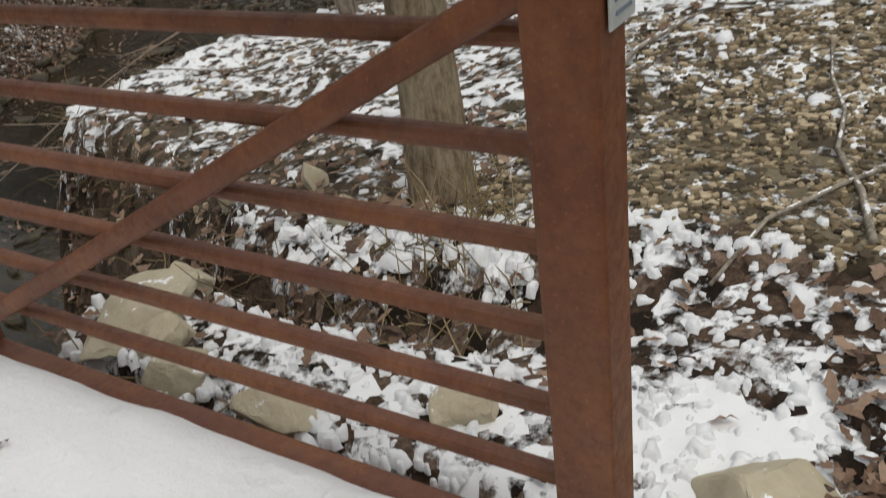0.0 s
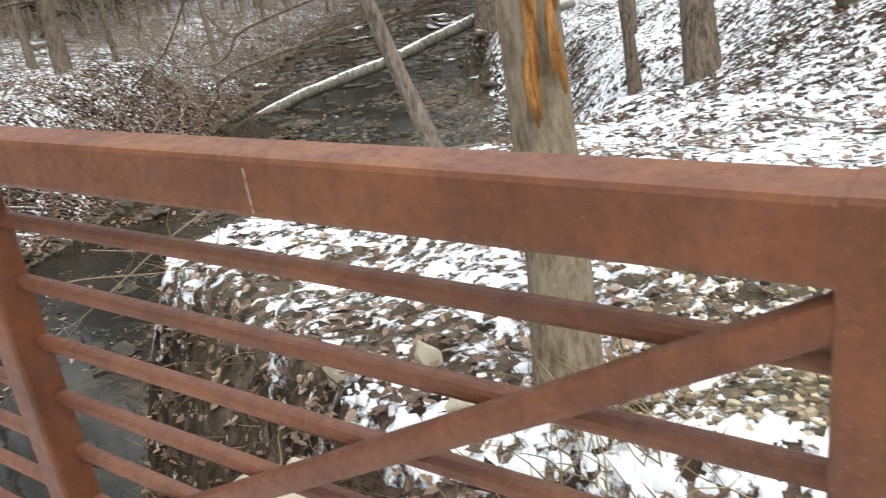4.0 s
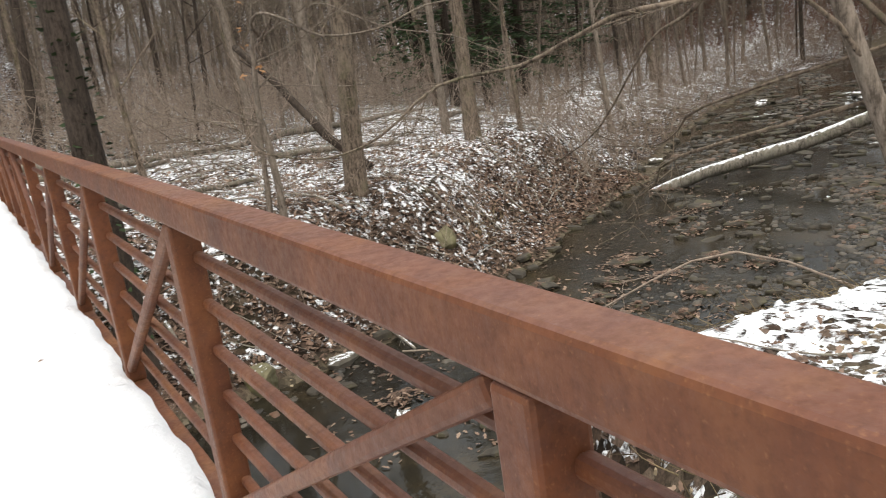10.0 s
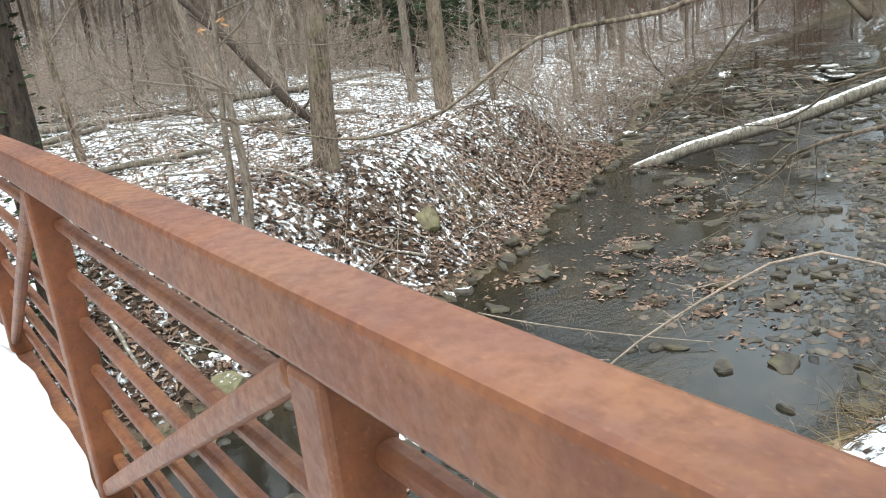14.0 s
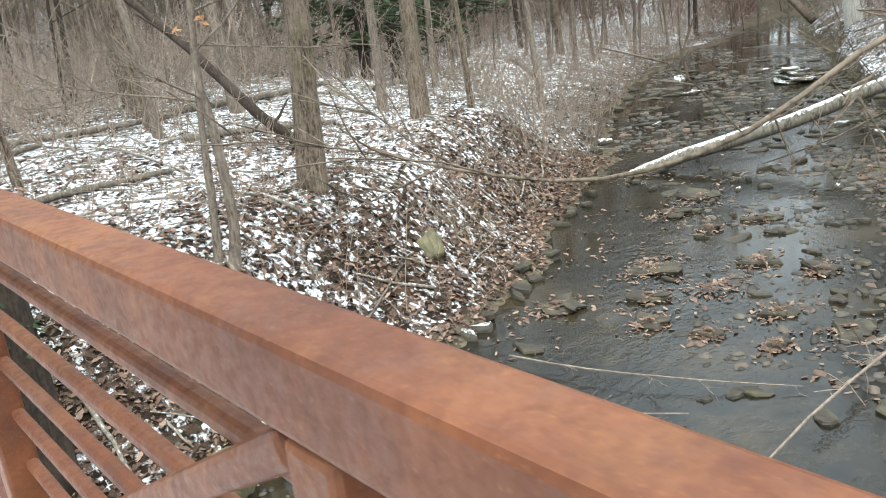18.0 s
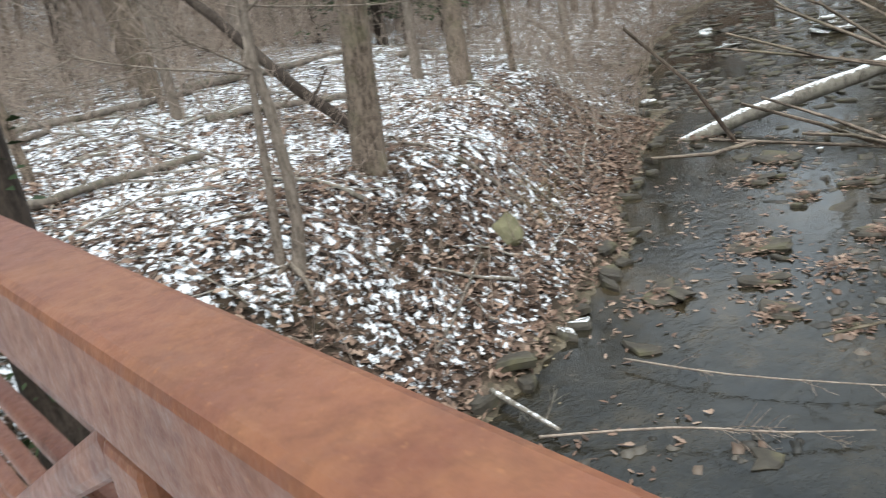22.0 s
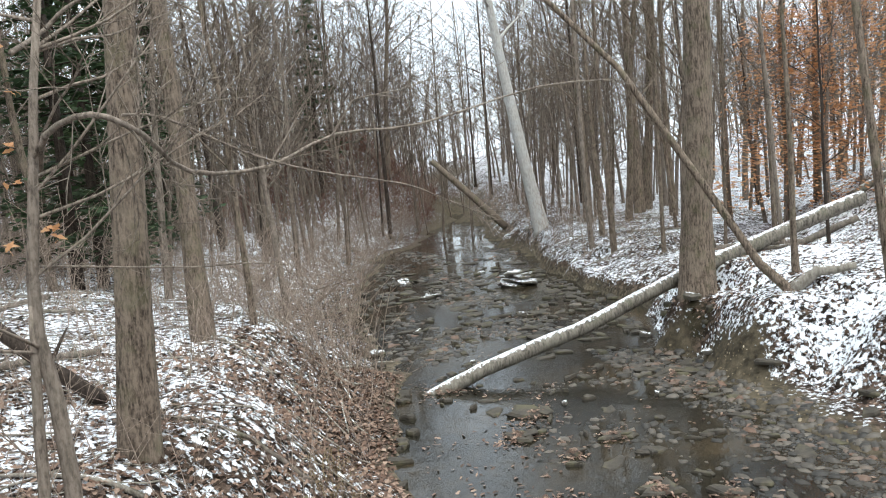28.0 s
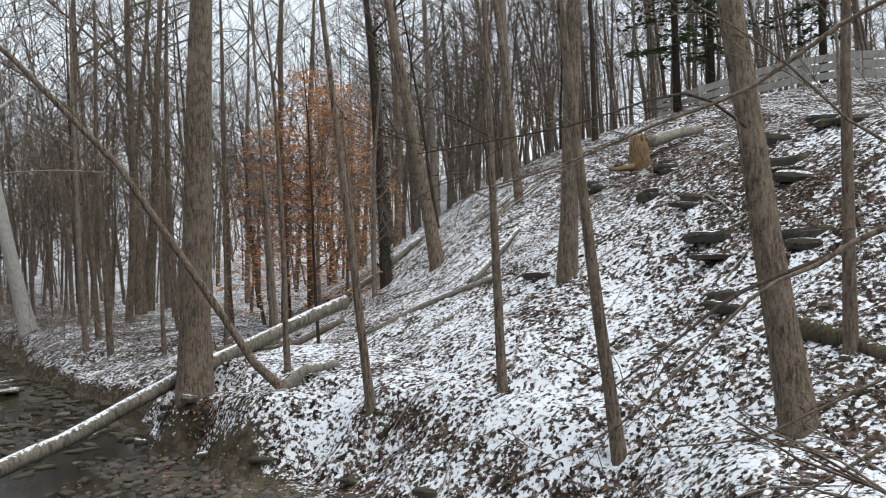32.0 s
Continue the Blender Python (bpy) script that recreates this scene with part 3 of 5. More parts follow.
def build_bridge():
    b = thing("footbridge", (-0.92, 7.4, -0.2), "rust-brown weathering steel footbridge with truss railings over the creek", "bridge")
    inv = b.matrix_world.inverted()

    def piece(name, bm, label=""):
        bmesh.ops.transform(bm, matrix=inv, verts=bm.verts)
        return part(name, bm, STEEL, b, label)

    y0, y1 = FIRST * PANEL - 0.07, LAST * PANEL + 0.01
    for x in (CHORD / 2, LEFT_X - CHORD / 2):
        out = 1 if x > 0 else -1
        piece("top_chord", beam((x, y0 + 0.045, RAIL - DEEP / 2), (x, y1, RAIL - DEEP / 2), CHORD, DEEP, 0.011))
        piece("bottom_chord", beam((x, y0, -0.12), (x, y1, -0.12), CHORD, 0.12, 0.012))
        piece("deck_edge_angle", beam((x - out * 0.075, y0, -0.06), (x - out * 0.075, y1, -0.06), 0.045, 0.05, 0.004))
        for k in range(FIRST, LAST + 1):
            far = k * PANEL
            if k == FIRST:
                piece("end_post", beam((x, far - 0.021, -0.06), (x, far - 0.021, RAIL + 0.0015), CHORD + 0.004, 0.100, 0.009))
            else:
                piece("post", beam((x, far - POST_BACK, -0.062), (x, far - POST_BACK, RAIL - DEEP), CHORD, CHORD - 0.004, 0.010))
            if k < LAST:
                near_top = k < 4
                a = (x - out * 0.018, far + 0.0, RAIL - DEEP - 0.022) if near_top else (x - out * 0.018, far, 0.012)
                c = (x - out * 0.018, far + PANEL - CHORD, 0.012) if near_top else (x - out * 0.018, far + PANEL - CHORD, RAIL - DEEP - 0.022)
                piece("diagonal", beam(a, c, 0.042, 0.048, 0.012))
                for i in range(6):
                    z = 0.10 + 0.152 * i
                    bm = beam((x + out * 0.026, far - 0.02, z), (x + out * 0.026, far + PANEL - CHORD, z), 0.034, 0.034, 0.011)
                    piece("rail", bm)
    scratch = beam((0.0, -1.013, 0.980), (0.0, -1.011, 1.050), 0.002, 0.003, 0)
    bmesh.ops.transform(scratch, matrix=inv, verts=scratch.verts)
    worn = Mat("scratched_steel", 0.6)
    worn.color(worn.ramp(worn.noise(60), [(0.4, (0.17, 0.08, 0.05)), (0.6, (0.42, 0.32, 0.26))]))
    part("scratch", scratch, worn.m, b, "pale scratch on the top chord")
    for i in range(13):
        y = y0 + 0.3 + i * (y1 - y0 - 0.6) / 12
        piece("floor_beam", beam((LEFT_X, y, -0.15), (0, y, -0.15), 0.08, 0.1, 0.005))
    deck = box((abs(LEFT_X) - 0.10, y1 - y0 - 0.02, 0.05), ((LEFT_X) / 2, (y0 + y1) / 2, -0.055), 0.004)
    piece("deck", deck)
    return b


build_bridge()


def deck_snow():
    """The sheet of snow on the deck, with a soft, uneven edge."""
    xs = np.linspace(-1.0, 1.0, 41)
    ys = np.arange(FIRST * PANEL - 0.35, LAST * PANEL + 0.25, 0.06)
    v, f = [], []
    for y in ys:
        bay = abs(math.sin(math.pi * (y / PANEL)))
        r = -0.012 - (0.02 if y > 0.4 else 0.006) * bay + (0.008 if y > 0.4 else 0.003) * math.sin(y * 7.3) + 0.004 * math.sin(y * 17)
        l = 0.02 + 0.02 * math.sin(y * 5.1)
        for u in xs:
            x = LEFT_X + l + (u + 1) / 2 * (-r - LEFT_X - l)
            edge = min(-r - x, x - LEFT_X - l)
            z = -0.03 + 0.04 * float(ease(np.array(edge / 0.05)))
            z += 0.009 * noise.noise((x * 3, y * 3, 0)) + 0.007 * noise.noise((x * 8, y * 8, 2)) - 0.012 * max(0.0, noise.noise((x * 5, y * 4, 7)) - 0.25)
            v.append((x, y, z - 0.012))
    n = len(xs)
    for i in range(len(ys) - 1):
        for k in range(n - 1):
            a = i * n + k
            f.append((a, a + 1, a + n + 1, a + n))
    return tagged(link("deck_snow", mesh_of("deck_snow", v, f), SNOW), "smooth white snow lying on the bridge deck", "snow")


deck_snow()

# ---- trees that stand out ----
TWIN_LEFT = [(-0.07, 0.05, -0.02), (-0.03, 0.02, 0.51), (0.0, 0.0, 0.97), (0.01, -0.01, 1.32), (0.04, -0.03, 1.84), (0.07, -0.05, 2.25)]
TWIN_RIGHT = [(0.08, -0.06, 0.01), (0.14, -0.1, 0.45), (0.15, -0.1, 0.92), (0.12, -0.09, 1.6), (0.08, -0.05, 2.04), (0.09, -0.06, 2.45), (0.15, -0.11, 3.04), (0.23, -0.16, 3.79), (0.33, -0.23, 4.51)]
SYCAMORE = (38.2, 21.15)


def tree_at(x, y, r, height, seed, **kw):
    return bare_tree("tree", (x, y, gz(x, y) - 0.02), r, height, random.Random(seed), **kw)


def twin_tree(x, y):
    """Two slim stems from one root that cross above and go up as one crooked tree."""
    rng = random.Random(2)
    t = thing("tree", (x, y, gz(x, y) - 0.03), "slim pale-barked leafless tree with two stems from one root", "tree")
    left = [(-0.03, 0.02, -0.15), TWIN_LEFT[0], *TWIN_LEFT[1:]]
    right = [(0.03, -0.02, -0.15), TWIN_RIGHT[0], *TWIN_RIGHT[1:]]
    link("stem", Tubes().add(left, taper(0.060, 0.030, len(left), 0.5), 9, 0.07, rng=rng).mesh("stem"), BARK_PALE, t)
    link("stem", Tubes().add(right, taper(0.078, 0.026, len(right), 0.5), 9, 0.07, rng=rng).mesh("stem"), BARK_PALE, t)
    for w in (0.3, 1.9, 3.4, 4.8):
        link("root", Tubes().add(wander((0.05 * math.cos(w), 0.05 * math.sin(w), 0.05), (math.cos(w), math.sin(w), -0.35), 0.5, 4, rng, 0.25), taper(0.035, 0.010, 5), 6).mesh("root"), BARK_PALE, t)
    tw = Tubes()
    for i in range(13):
        k = rng.randint(4, len(right) - 2)
        q = Vector(right[k]).lerp(Vector(right[k + 1]), rng.random())
        a = rng.uniform(0, 6.283)
        grow(tw, q, (math.cos(a), math.sin(a), rng.uniform(0.1, 0.9)), rng.uniform(0.9, 2.0), 0.016, 2, rng)
    link("crown", tw.mesh("crown"), BARK_PALE, t)
    return t


tree_at(5.66, 13.4, 0.19, 17, 1, lean=(0.06, -0.055), bend=0.01, material=BARK, label="tall leafless oak with furrowed grey-brown bark", first=0.55)
twin_tree(3.60, 12.08)
tree_at(18.55, 10.3, 0.36, 20, 4, lean=(0.0, -0.05), material=BARK, label="large straight leafless tree at the edge of the bank", first=0.6, bend=0.012)
tree_at(10.5, 17.0, 0.185, 16, 6, material=BARK, label="leafless tree on the snowy flat", first=0.5)
tree_at(0.97, 10.6, 0.22, 15, 8, lean=(0.0, 0.0), bend=0.004, material=BARK_DARK, label="ivy-wound leafless tree close beside the bridge", first=0.5)
for i, (x, y, r) in enumerate([(-3.5, 20.4, 0.14), (-2.9, 22.2, 0.11), (-4.3, 21.6, 0.17), (-4.6, 24.5, 0.13), (2.4, 21.5, 0.12), (1.6, 25.5, 0.15)]):
    tree_at(x, y, r, 15, 60 + i, lean=(0.02 * (i - 2), 0.01), material=BARK_DARK if i % 2 else BARK, label="leafless tree beside the trail beyond the bridge", first=0.45, limbs=8)
tree_at(11.07, 3.13, 0.10, 11, 9, lean=(0.03, 0.10), bend=0.02, material=BARK, label="slender leafless tree on the snowy slope", first=0.6, limbs=6)
tree_at(13.74, 4.29, 0.085, 10, 10, lean=(0.0, 0.018), bend=0.02, material=BARK, label="slender leafless tree on the snowy slope", first=0.6, limbs=6)
tree_at(15.19, 6.49, 0.085, 12, 11, lean=(0, 0.08), bend=0.015, material=BARK, label="slender leafless tree beside the trodden path", first=0.6, limbs=6)
tree_at(17.8, 8.2, 0.07, 9, 12, material=BARK, label="thin leafless sapling beside the fallen log", first=0.6, limbs=6)
tree_at(16.9, 2.35, 0.20, 16, 13, lean=(-0.01, -0.065), bend=0.012, material=BARK, label="leafless tree with spreading roots on the hillside", first=0.5)
tree_at(26.33, 4.22, 0.22, 17, 14, lean=(0.01, 0.14), bend=0.015, material=BARK, label="leafless tree leaning on the hillside", first=0.5)
tree_at(9.26, 1.48, 0.20, 14, 15, lean=(0.06, 0.125), bend=0.015, material=BARK, label="leaning leafless tree with rough bark on the slope", first=0.5)
tree_at(10.17, 0.28, 0.09, 11, 16, lean=(0.0, -0.013), bend=0.02, material=BARK, label="slender leafless tree on the slope", first=0.5)
tree_at(SYCAMORE[0], SYCAMORE[1], 0.33, 21, 17, lean=(-0.055, 0.165), bend=0.02, material=BARK_WHITE, label="pale sycamore leaning over the creek", first=0.45)
for i, (x, y, r, lx, ly) in enumerate([(26.95, 1.43, 0.14, 0.01, 0.056), (34.4, 0.4, 0.24, 0.0, 0.005), (27.0, 9.5, 0.075, 0.0, 0.003), (34.2, 8.7, 0.14, 0.0, 0.012), (30.1, 16.2, 0.10, -0.014, 0.046),
                                       (28.8, 15.0, 0.11, -0.011, 0.036), (27.2, 12.9, 0.07, 0.0, -0.003), (25.9, 9.2, 0.07, 0.0, 0.06), (31.5, 11.5, 0.13, 0.02, 0.0), (36.5, 14.5, 0.16, -0.01, 0.03), (40.5, 3.0, 0.2, 0.0, 0.02)]):
    tree_at(x, y, r, 11 + 40 * r, 1500 + i, lean=(lx, ly), bend=0.025, material=(BARK, BARK_PALE, BARK)[i % 3], label="slim leafless tree on the flat at the foot of the hill" if r < 0.13 else "tall leafless tree at the foot of the hill", first=0.4, limbs=10)
tree_at(4.85, 2.25, 0.072, 9, 18, lean=(-0.25, 0.17), material=BARK_PALE, label="slender tree leaning over the creek by the bridge", first=0.4, limbs=7)


def snag(x, y):
    t = bare_tree("snag", (x, y, gz(x, y) - 0.05), 0.115, 5.5, random.Random(19), material=SNAG, label="dead barkless tree trunk with an orange scar", limbs=0, sides=16, category="dead tree")
    k = bark("torn_wood", (0.20, 0.075, 0.022), (0.50, 0.24, 0.075), 0.0, 1.6)
    rng = random.Random(4)
    for i in range(9):
        w = radians(215 + rng.uniform(-26, 26))
        z0 = rng.uniform(0.95, 1.5)
        ln = rng.uniform(0.18, 0.5)
        pts = [(0.108 * math.cos(w) + 0.01 * rng.uniform(-1, 1), 0.108 * math.sin(w) + 0.01 * rng.uniform(-1, 1), z0 + ln * q / 3) for q in range(4)]
        link("scar", Tubes().add(pts, (0.004, 0.017, 0.014, 0.003), 6, 0.2, rng=rng).mesh("scar"), k, t, "orange torn wood")
    return t


snag(1.46, -0.70)

# ---- the wood behind ----


def in_view_wood(x, y):
    """Whether a woodland tree may stand at a place."""
    a, b = banks(np.array([x]), np.array([y]))
    if max(a[0], b[0]) < 1.2 or abs(x + 0.9) < 2.4 and -14 < y < 30:
        return False
    if a[0] > 0 and y < 16.5 and x < 12.5:
        return False
    if x > 20 and y < -2 and int(x * 7 + y * 3) % 2:
        return False
    return not (b[0] > 0 and (x < 19 and y > -9 or x < 0 or (x < 34 and b[0] < 3) or (x < 30 and y > -3 and b[0] > 5)))


def forest():
    kinds = []
    for i in range(10):
        rng = random.Random(100 + i)
        thin = i % 2
        kinds.append(bare_tree("tree", (0, -300 - 8 * i, 0), rng.uniform(0.05, 0.09) if thin else rng.uniform(0.12, 0.19), rng.uniform(8, 12) if thin else rng.uniform(14, 19), rng,
                               material=(BARK, BARK_PALE, BARK_DARK, BARK_PALE, BARK)[i % 5], label="slender leafless young woodland tree" if thin else "tall leafless woodland tree with a bare crown",
                               group="trees of the wood", first=0.25 if thin else 0.35, limbs=13, sides=7, reach=0.28, bend=0.05, least=0.0044))
    rng = random.Random(77)
    placed = [(26.95, 1.43), (34.4, 0.4), (27, 9.5), (34.2, 8.7), (30.1, 16.2), (28.8, 15), (27.2, 12.9), (25.9, 9.2), (31.5, 11.5), (36.5, 14.5), (26.3, 4.2), SYCAMORE]
    while len(placed) < 282:
        x, y = rng.uniform(-25, 100), rng.uniform(-28, 80)
        near = math.hypot(x, y - 5)
        if near > 95 or not in_view_wood(x, y) or rng.random() > 16 / max(16, near * 0.8):
            continue
        if any((x - p) ** 2 + (y - q) ** 2 < 1.2 for p, q in placed):
            continue
        placed.append((x, y))
        k = rng.choice(kinds)
        m = pose(x, y, gz(x, y) - 0.05, rng.uniform(-5, 5), rng.uniform(-5, 5), rng.uniform(0, 360))
        copy_thing(k, m @ Matrix.Scale(rng.uniform(0.75, 1.25), 4))
    # slim trees that stand close together on the flat upstream
    slim = 0
    while slim < 24:
        x, y = rng.uniform(21, 46), rng.uniform(1, 26)
        a, b = banks(np.array([x]), np.array([y]))
        if b[0] < 1.0 or b[0] > 3 + 0.62 * max(0, x - 19) + 4 or any((x - p) ** 2 + (y - q) ** 2 < 1.0 for p, q in placed) or abs(x - 18.5) < 2 or abs(x - 30) < 1.2 and y < 9:
            continue
        slim += 1
        placed.append((x, y))
        m = pose(x, y, gz(x, y) - 0.05, rng.uniform(-6, 6), rng.uniform(-6, 6), rng.uniform(0, 360))
        copy_thing(kinds[rng.choice((1, 3, 5, 7, 9, 0, 4))], m @ Matrix.Scale(rng.uniform(0.8, 1.3), 4))
    for k in kinds:
        for c in list(k.children):
            bpy.data.objects.remove(c)
        bpy.data.objects.remove(k)


forest()


def far_woods():
    """The dense wood in the distance, too many stems to count."""
    rng = random.Random(31)
    t = Tubes()
    n = 0
    while n < 2640:
        # The last 500 stems stand out of view, added to dim the low sky.
        behind = n >= 2140
        a, d = radians(rng.uniform(140, 325) if behind else rng.uniform(-35, 140)), rng.uniform(22, 80) if behind else rng.uniform(30, 150)
        if n >= 1900 and not behind:
            a, d = radians(rng.uniform(50, 73) if n % 2 else rng.uniform(92, 126)), rng.uniform(50, 105) if n % 2 else rng.uniform(40, 72)
        x, y = d * math.sin(a), 6 + d * math.cos(a)
        n1, s1 = banks(np.array([x]), np.array([y]))
        if max(n1[0], s1[0]) < 1.5 and not (x > 46 and n % 2) or not behind and (s1[0] > 0 and not in_view_wood(x, y) or d < 40 and s1[0] > 0) or behind and abs(x + 0.9) < 3:
            continue
        if not behind and s1[0] > 0 and rng.random() < 0.2:
            continue
        n += 1
        h, r = rng.uniform(9, 20), rng.uniform(0.035, 0.14)
        base = Vector((x, y, gz(x, y) - 0.1))
        pts = wander(base, (rng.uniform(-0.1, 0.1), rng.uniform(-0.1, 0.1), 1), h, 5, rng, 0.10)
        t.add(pts, taper(r, r * 0.15, 6), 4, cap=False)
        for i in range(20 if behind else 44):
            s = rng.uniform(0.15, 0.98) * 5
            k = min(int(s), 4)
            q = pts[k].lerp(pts[k + 1], s - k)
            w = rng.uniform(0, 6.283)
            t.add(wander(q, (math.cos(w), math.sin(w), rng.uniform(0.3, 1.2)), h * rng.uniform(0.07, 0.34), 1, rng, 0.3), (r * 0.22, r * 0.09), 3, cap=False)
    return tagged(link("far_woods", t.mesh("far_woods"), BARK_FAR), "distant dense leafless woodland", "woodland", kind="stuff")


far_woods()


def brush():
    """Thin leafless brush and saplings on the flats."""
    rng = random.Random(8)
    t = Tubes()
    n = 0
    while n < 5600:
        x, y = rng.uniform(-12, 60), rng.uniform(9, 62)
        a, b = banks(np.array([x]), np.array([y]))
        d = math.hypot(x, y - 5)
        if a[0] < 1.3 or abs(x + 1.2 + 0.12 * (y - 17)) < 1.5 and y < 42 or x < 3 and rng.random() < 0.55 or rng.random() > ease(np.array((a[0] - 3) / 14)) + 0.10 or rng.random() > 22 / max(22, d):
            continue
        n += 1
        h = rng.uniform(0.5, 2.6) * (0.6 if a[0] < 5 else 1)
        r = 0.005 + 0.0036 * h
        pts = wander((x, y, gz(x, y) - 0.03), (rng.uniform(-0.5, 0.5), rng.uniform(-0.5, 0.5), 1), h, 4, rng, 0.18)
        t.add(pts, taper(r, r * 0.4, 5), 3, cap=False)
        for i in range(rng.randint(4, 8)):
            s = rng.uniform(0.8, 3.99)
            k = int(s)
            q = pts[k].lerp(pts[k + 1], s - k)
            w = rng.uniform(0, 6.283)
            t.add(wander(q, (math.cos(w), math.sin(w), rng.uniform(0.2, 1.3)), h * rng.uniform(0.2, 0.5), 1, rng, 0.3), (r * 0.6, r * 0.25), 3, cap=False)
    n = 0
    while n < 1500:
        x = rng.uniform(12, 62)
        y = (np.interp(x, NORTH_X, NORTH_Y) + rng.uniform(0.3, 5)) if rng.random() < 0.75 else (np.interp(x, SOUTH_X, SOUTH_Y) - rng.uniform(0.3, 4))
        if y < np.interp(x, SOUTH_X, SOUTH_Y) and x < 28:
            continue
        n += 1
        h = rng.uniform(0.5, 2.2)
        r = 0.005 + 0.004 * h
        pts = wander((x, y, gz(x, y) - 0.03), (rng.uniform(-0.6, 0.6), rng.uniform(-0.6, 0.6), 1), h, 3, rng, 0.2)
        t.add(pts, taper(r, r * 0.4, 4), 3, cap=False)
        for i in range(6):
            k = rng.randint(0, 2)
            q = pts[k].lerp(pts[k + 1], rng.random())
            w = rng.uniform(0, 6.283)
            t.add(wander(q, (math.cos(w), math.sin(w), rng.uniform(0.2, 1.2)), h * rng.uniform(0.2, 0.5), 1, rng, 0.3), (r * 0.6, r * 0.3), 3, cap=False)
    for i in range(260):
        x = rng.uniform(2.2, 13)
        y = np.interp(x, NORTH_X, NORTH_Y) + rng.uniform(0.7, 5.5)
        h = rng.uniform(0.4, 1.7)
        pts = wander((x, y, gz(x, y) - 0.03), (rng.uniform(-0.6, 0.6), rng.uniform(-0.6, 0.6), 1), h, 4, rng, 0.2)
        t.add(pts, taper(0.003 + 0.0025 * h, 0.002, 5), 4, cap=False)
        for q in range(4):
            k = rng.randint(1, 3)
            w = rng.uniform(0, 6.283)
            t.add(wander(pts[k], (math.cos(w), math.sin(w), rng.uniform(0.2, 1.2)), h * rng.uniform(0.15, 0.45), 2, rng, 0.3), (0.003, 0.0025, 0.0015), 3, cap=False)
    # sparse brush at the brink of the near bank and the gravel
    for i in range(260):
        x, y = rng.uniform(5.2, 9.5), rng.uniform(3.2, 5.2)
        pts = wander((x, y, gz(x, y) - 0.03), (rng.uniform(-0.7, 0.7), rng.uniform(-0.3, 0.9), 0.8), rng.uniform(0.2, 0.7), 3, rng, 0.3)
        t.add(pts, taper(0.004, 0.0015, 4), 3, cap=False)
    return tagged(link("brush", t.mesh("brush"), TWIG), "grey-brown leafless brush and twigs", "brush", kind="stuff")


def red_brush():
    """Red-brown tangled stems on the earth bank at the far bend."""
    rng = random.Random(9)
    t = Tubes()
    for i in range(2600):
        x, y = rng.gauss(55, 7), rng.gauss(43, 4)
        n, s = banks(np.array([x]), np.array([y]))
        if n[0] < 0.3:
            continue
        pts = wander((x, y, gz(x, y) - 0.05), (rng.uniform(-0.9, 0.9), rng.uniform(-0.9, 0.9), 0.9), rng.uniform(0.8, 2.6), 3, rng, 0.3)
        t.add(pts, taper(0.022, 0.008, 4), 3, cap=False)
        for k in range(3):
            q = pts[rng.randint(0, 2)]
            w = rng.uniform(0, 6.283)
            t.add(wander(q, (math.cos(w), math.sin(w), rng.uniform(-0.2, 1.0)), rng.uniform(0.5, 1.2), 1, rng, 0.3), (0.012, 0.006), 3, cap=False)
    return tagged(link("brush", t.mesh("brush"), bark("red_brown_stems", (0.085, 0.045, 0.032), (0.23, 0.125, 0.09))), "red-brown tangled brush on the bank at the bend", "brush", kind="stuff")


brush()
red_brush()


def sticks():
    """Fallen sticks lying on the ground."""
    rng = random.Random(12)
    t = Tubes()
    for i in range(2300):
        x, y = rng.uniform(-8, 40), rng.uniform(-6, 40) if i % 2 else rng.uniform(12, 30)
        a, b = banks(np.array([x]), np.array([y]))
        if max(a[0], b[0]) < 0.6 or abs(x + 0.9) < 1.6 and -3 < y < 19:
            continue
        w, ln = rng.uniform(0, 6.283), rng.uniform(0.4, 2.4) * (1 if y > 14 else 0.7)
        r = rng.uniform(0.006, 0.02) * (1 if rng.random() > 0.12 else 2.2)
        pts = []
        for k in range(6):
            u = (k / 5 - 0.5) * ln
            px, py = x + u * math.cos(w) + rng.uniform(-0.03, 0.03), y + u * math.sin(w) + rng.uniform(-0.03, 0.03)
            pts.append((px, py, gz(px, py) + r * 0.7 + 0.015))
        t.add(pts, taper(r, r * 0.5, 6), 5)
    return tagged(link("fallen_sticks", t.mesh("fallen_sticks"), DEADWOOD), "fallen sticks with snow on them", "sticks", kind="stuff")


sticks()

# ---- leaves and snow on the ground ----


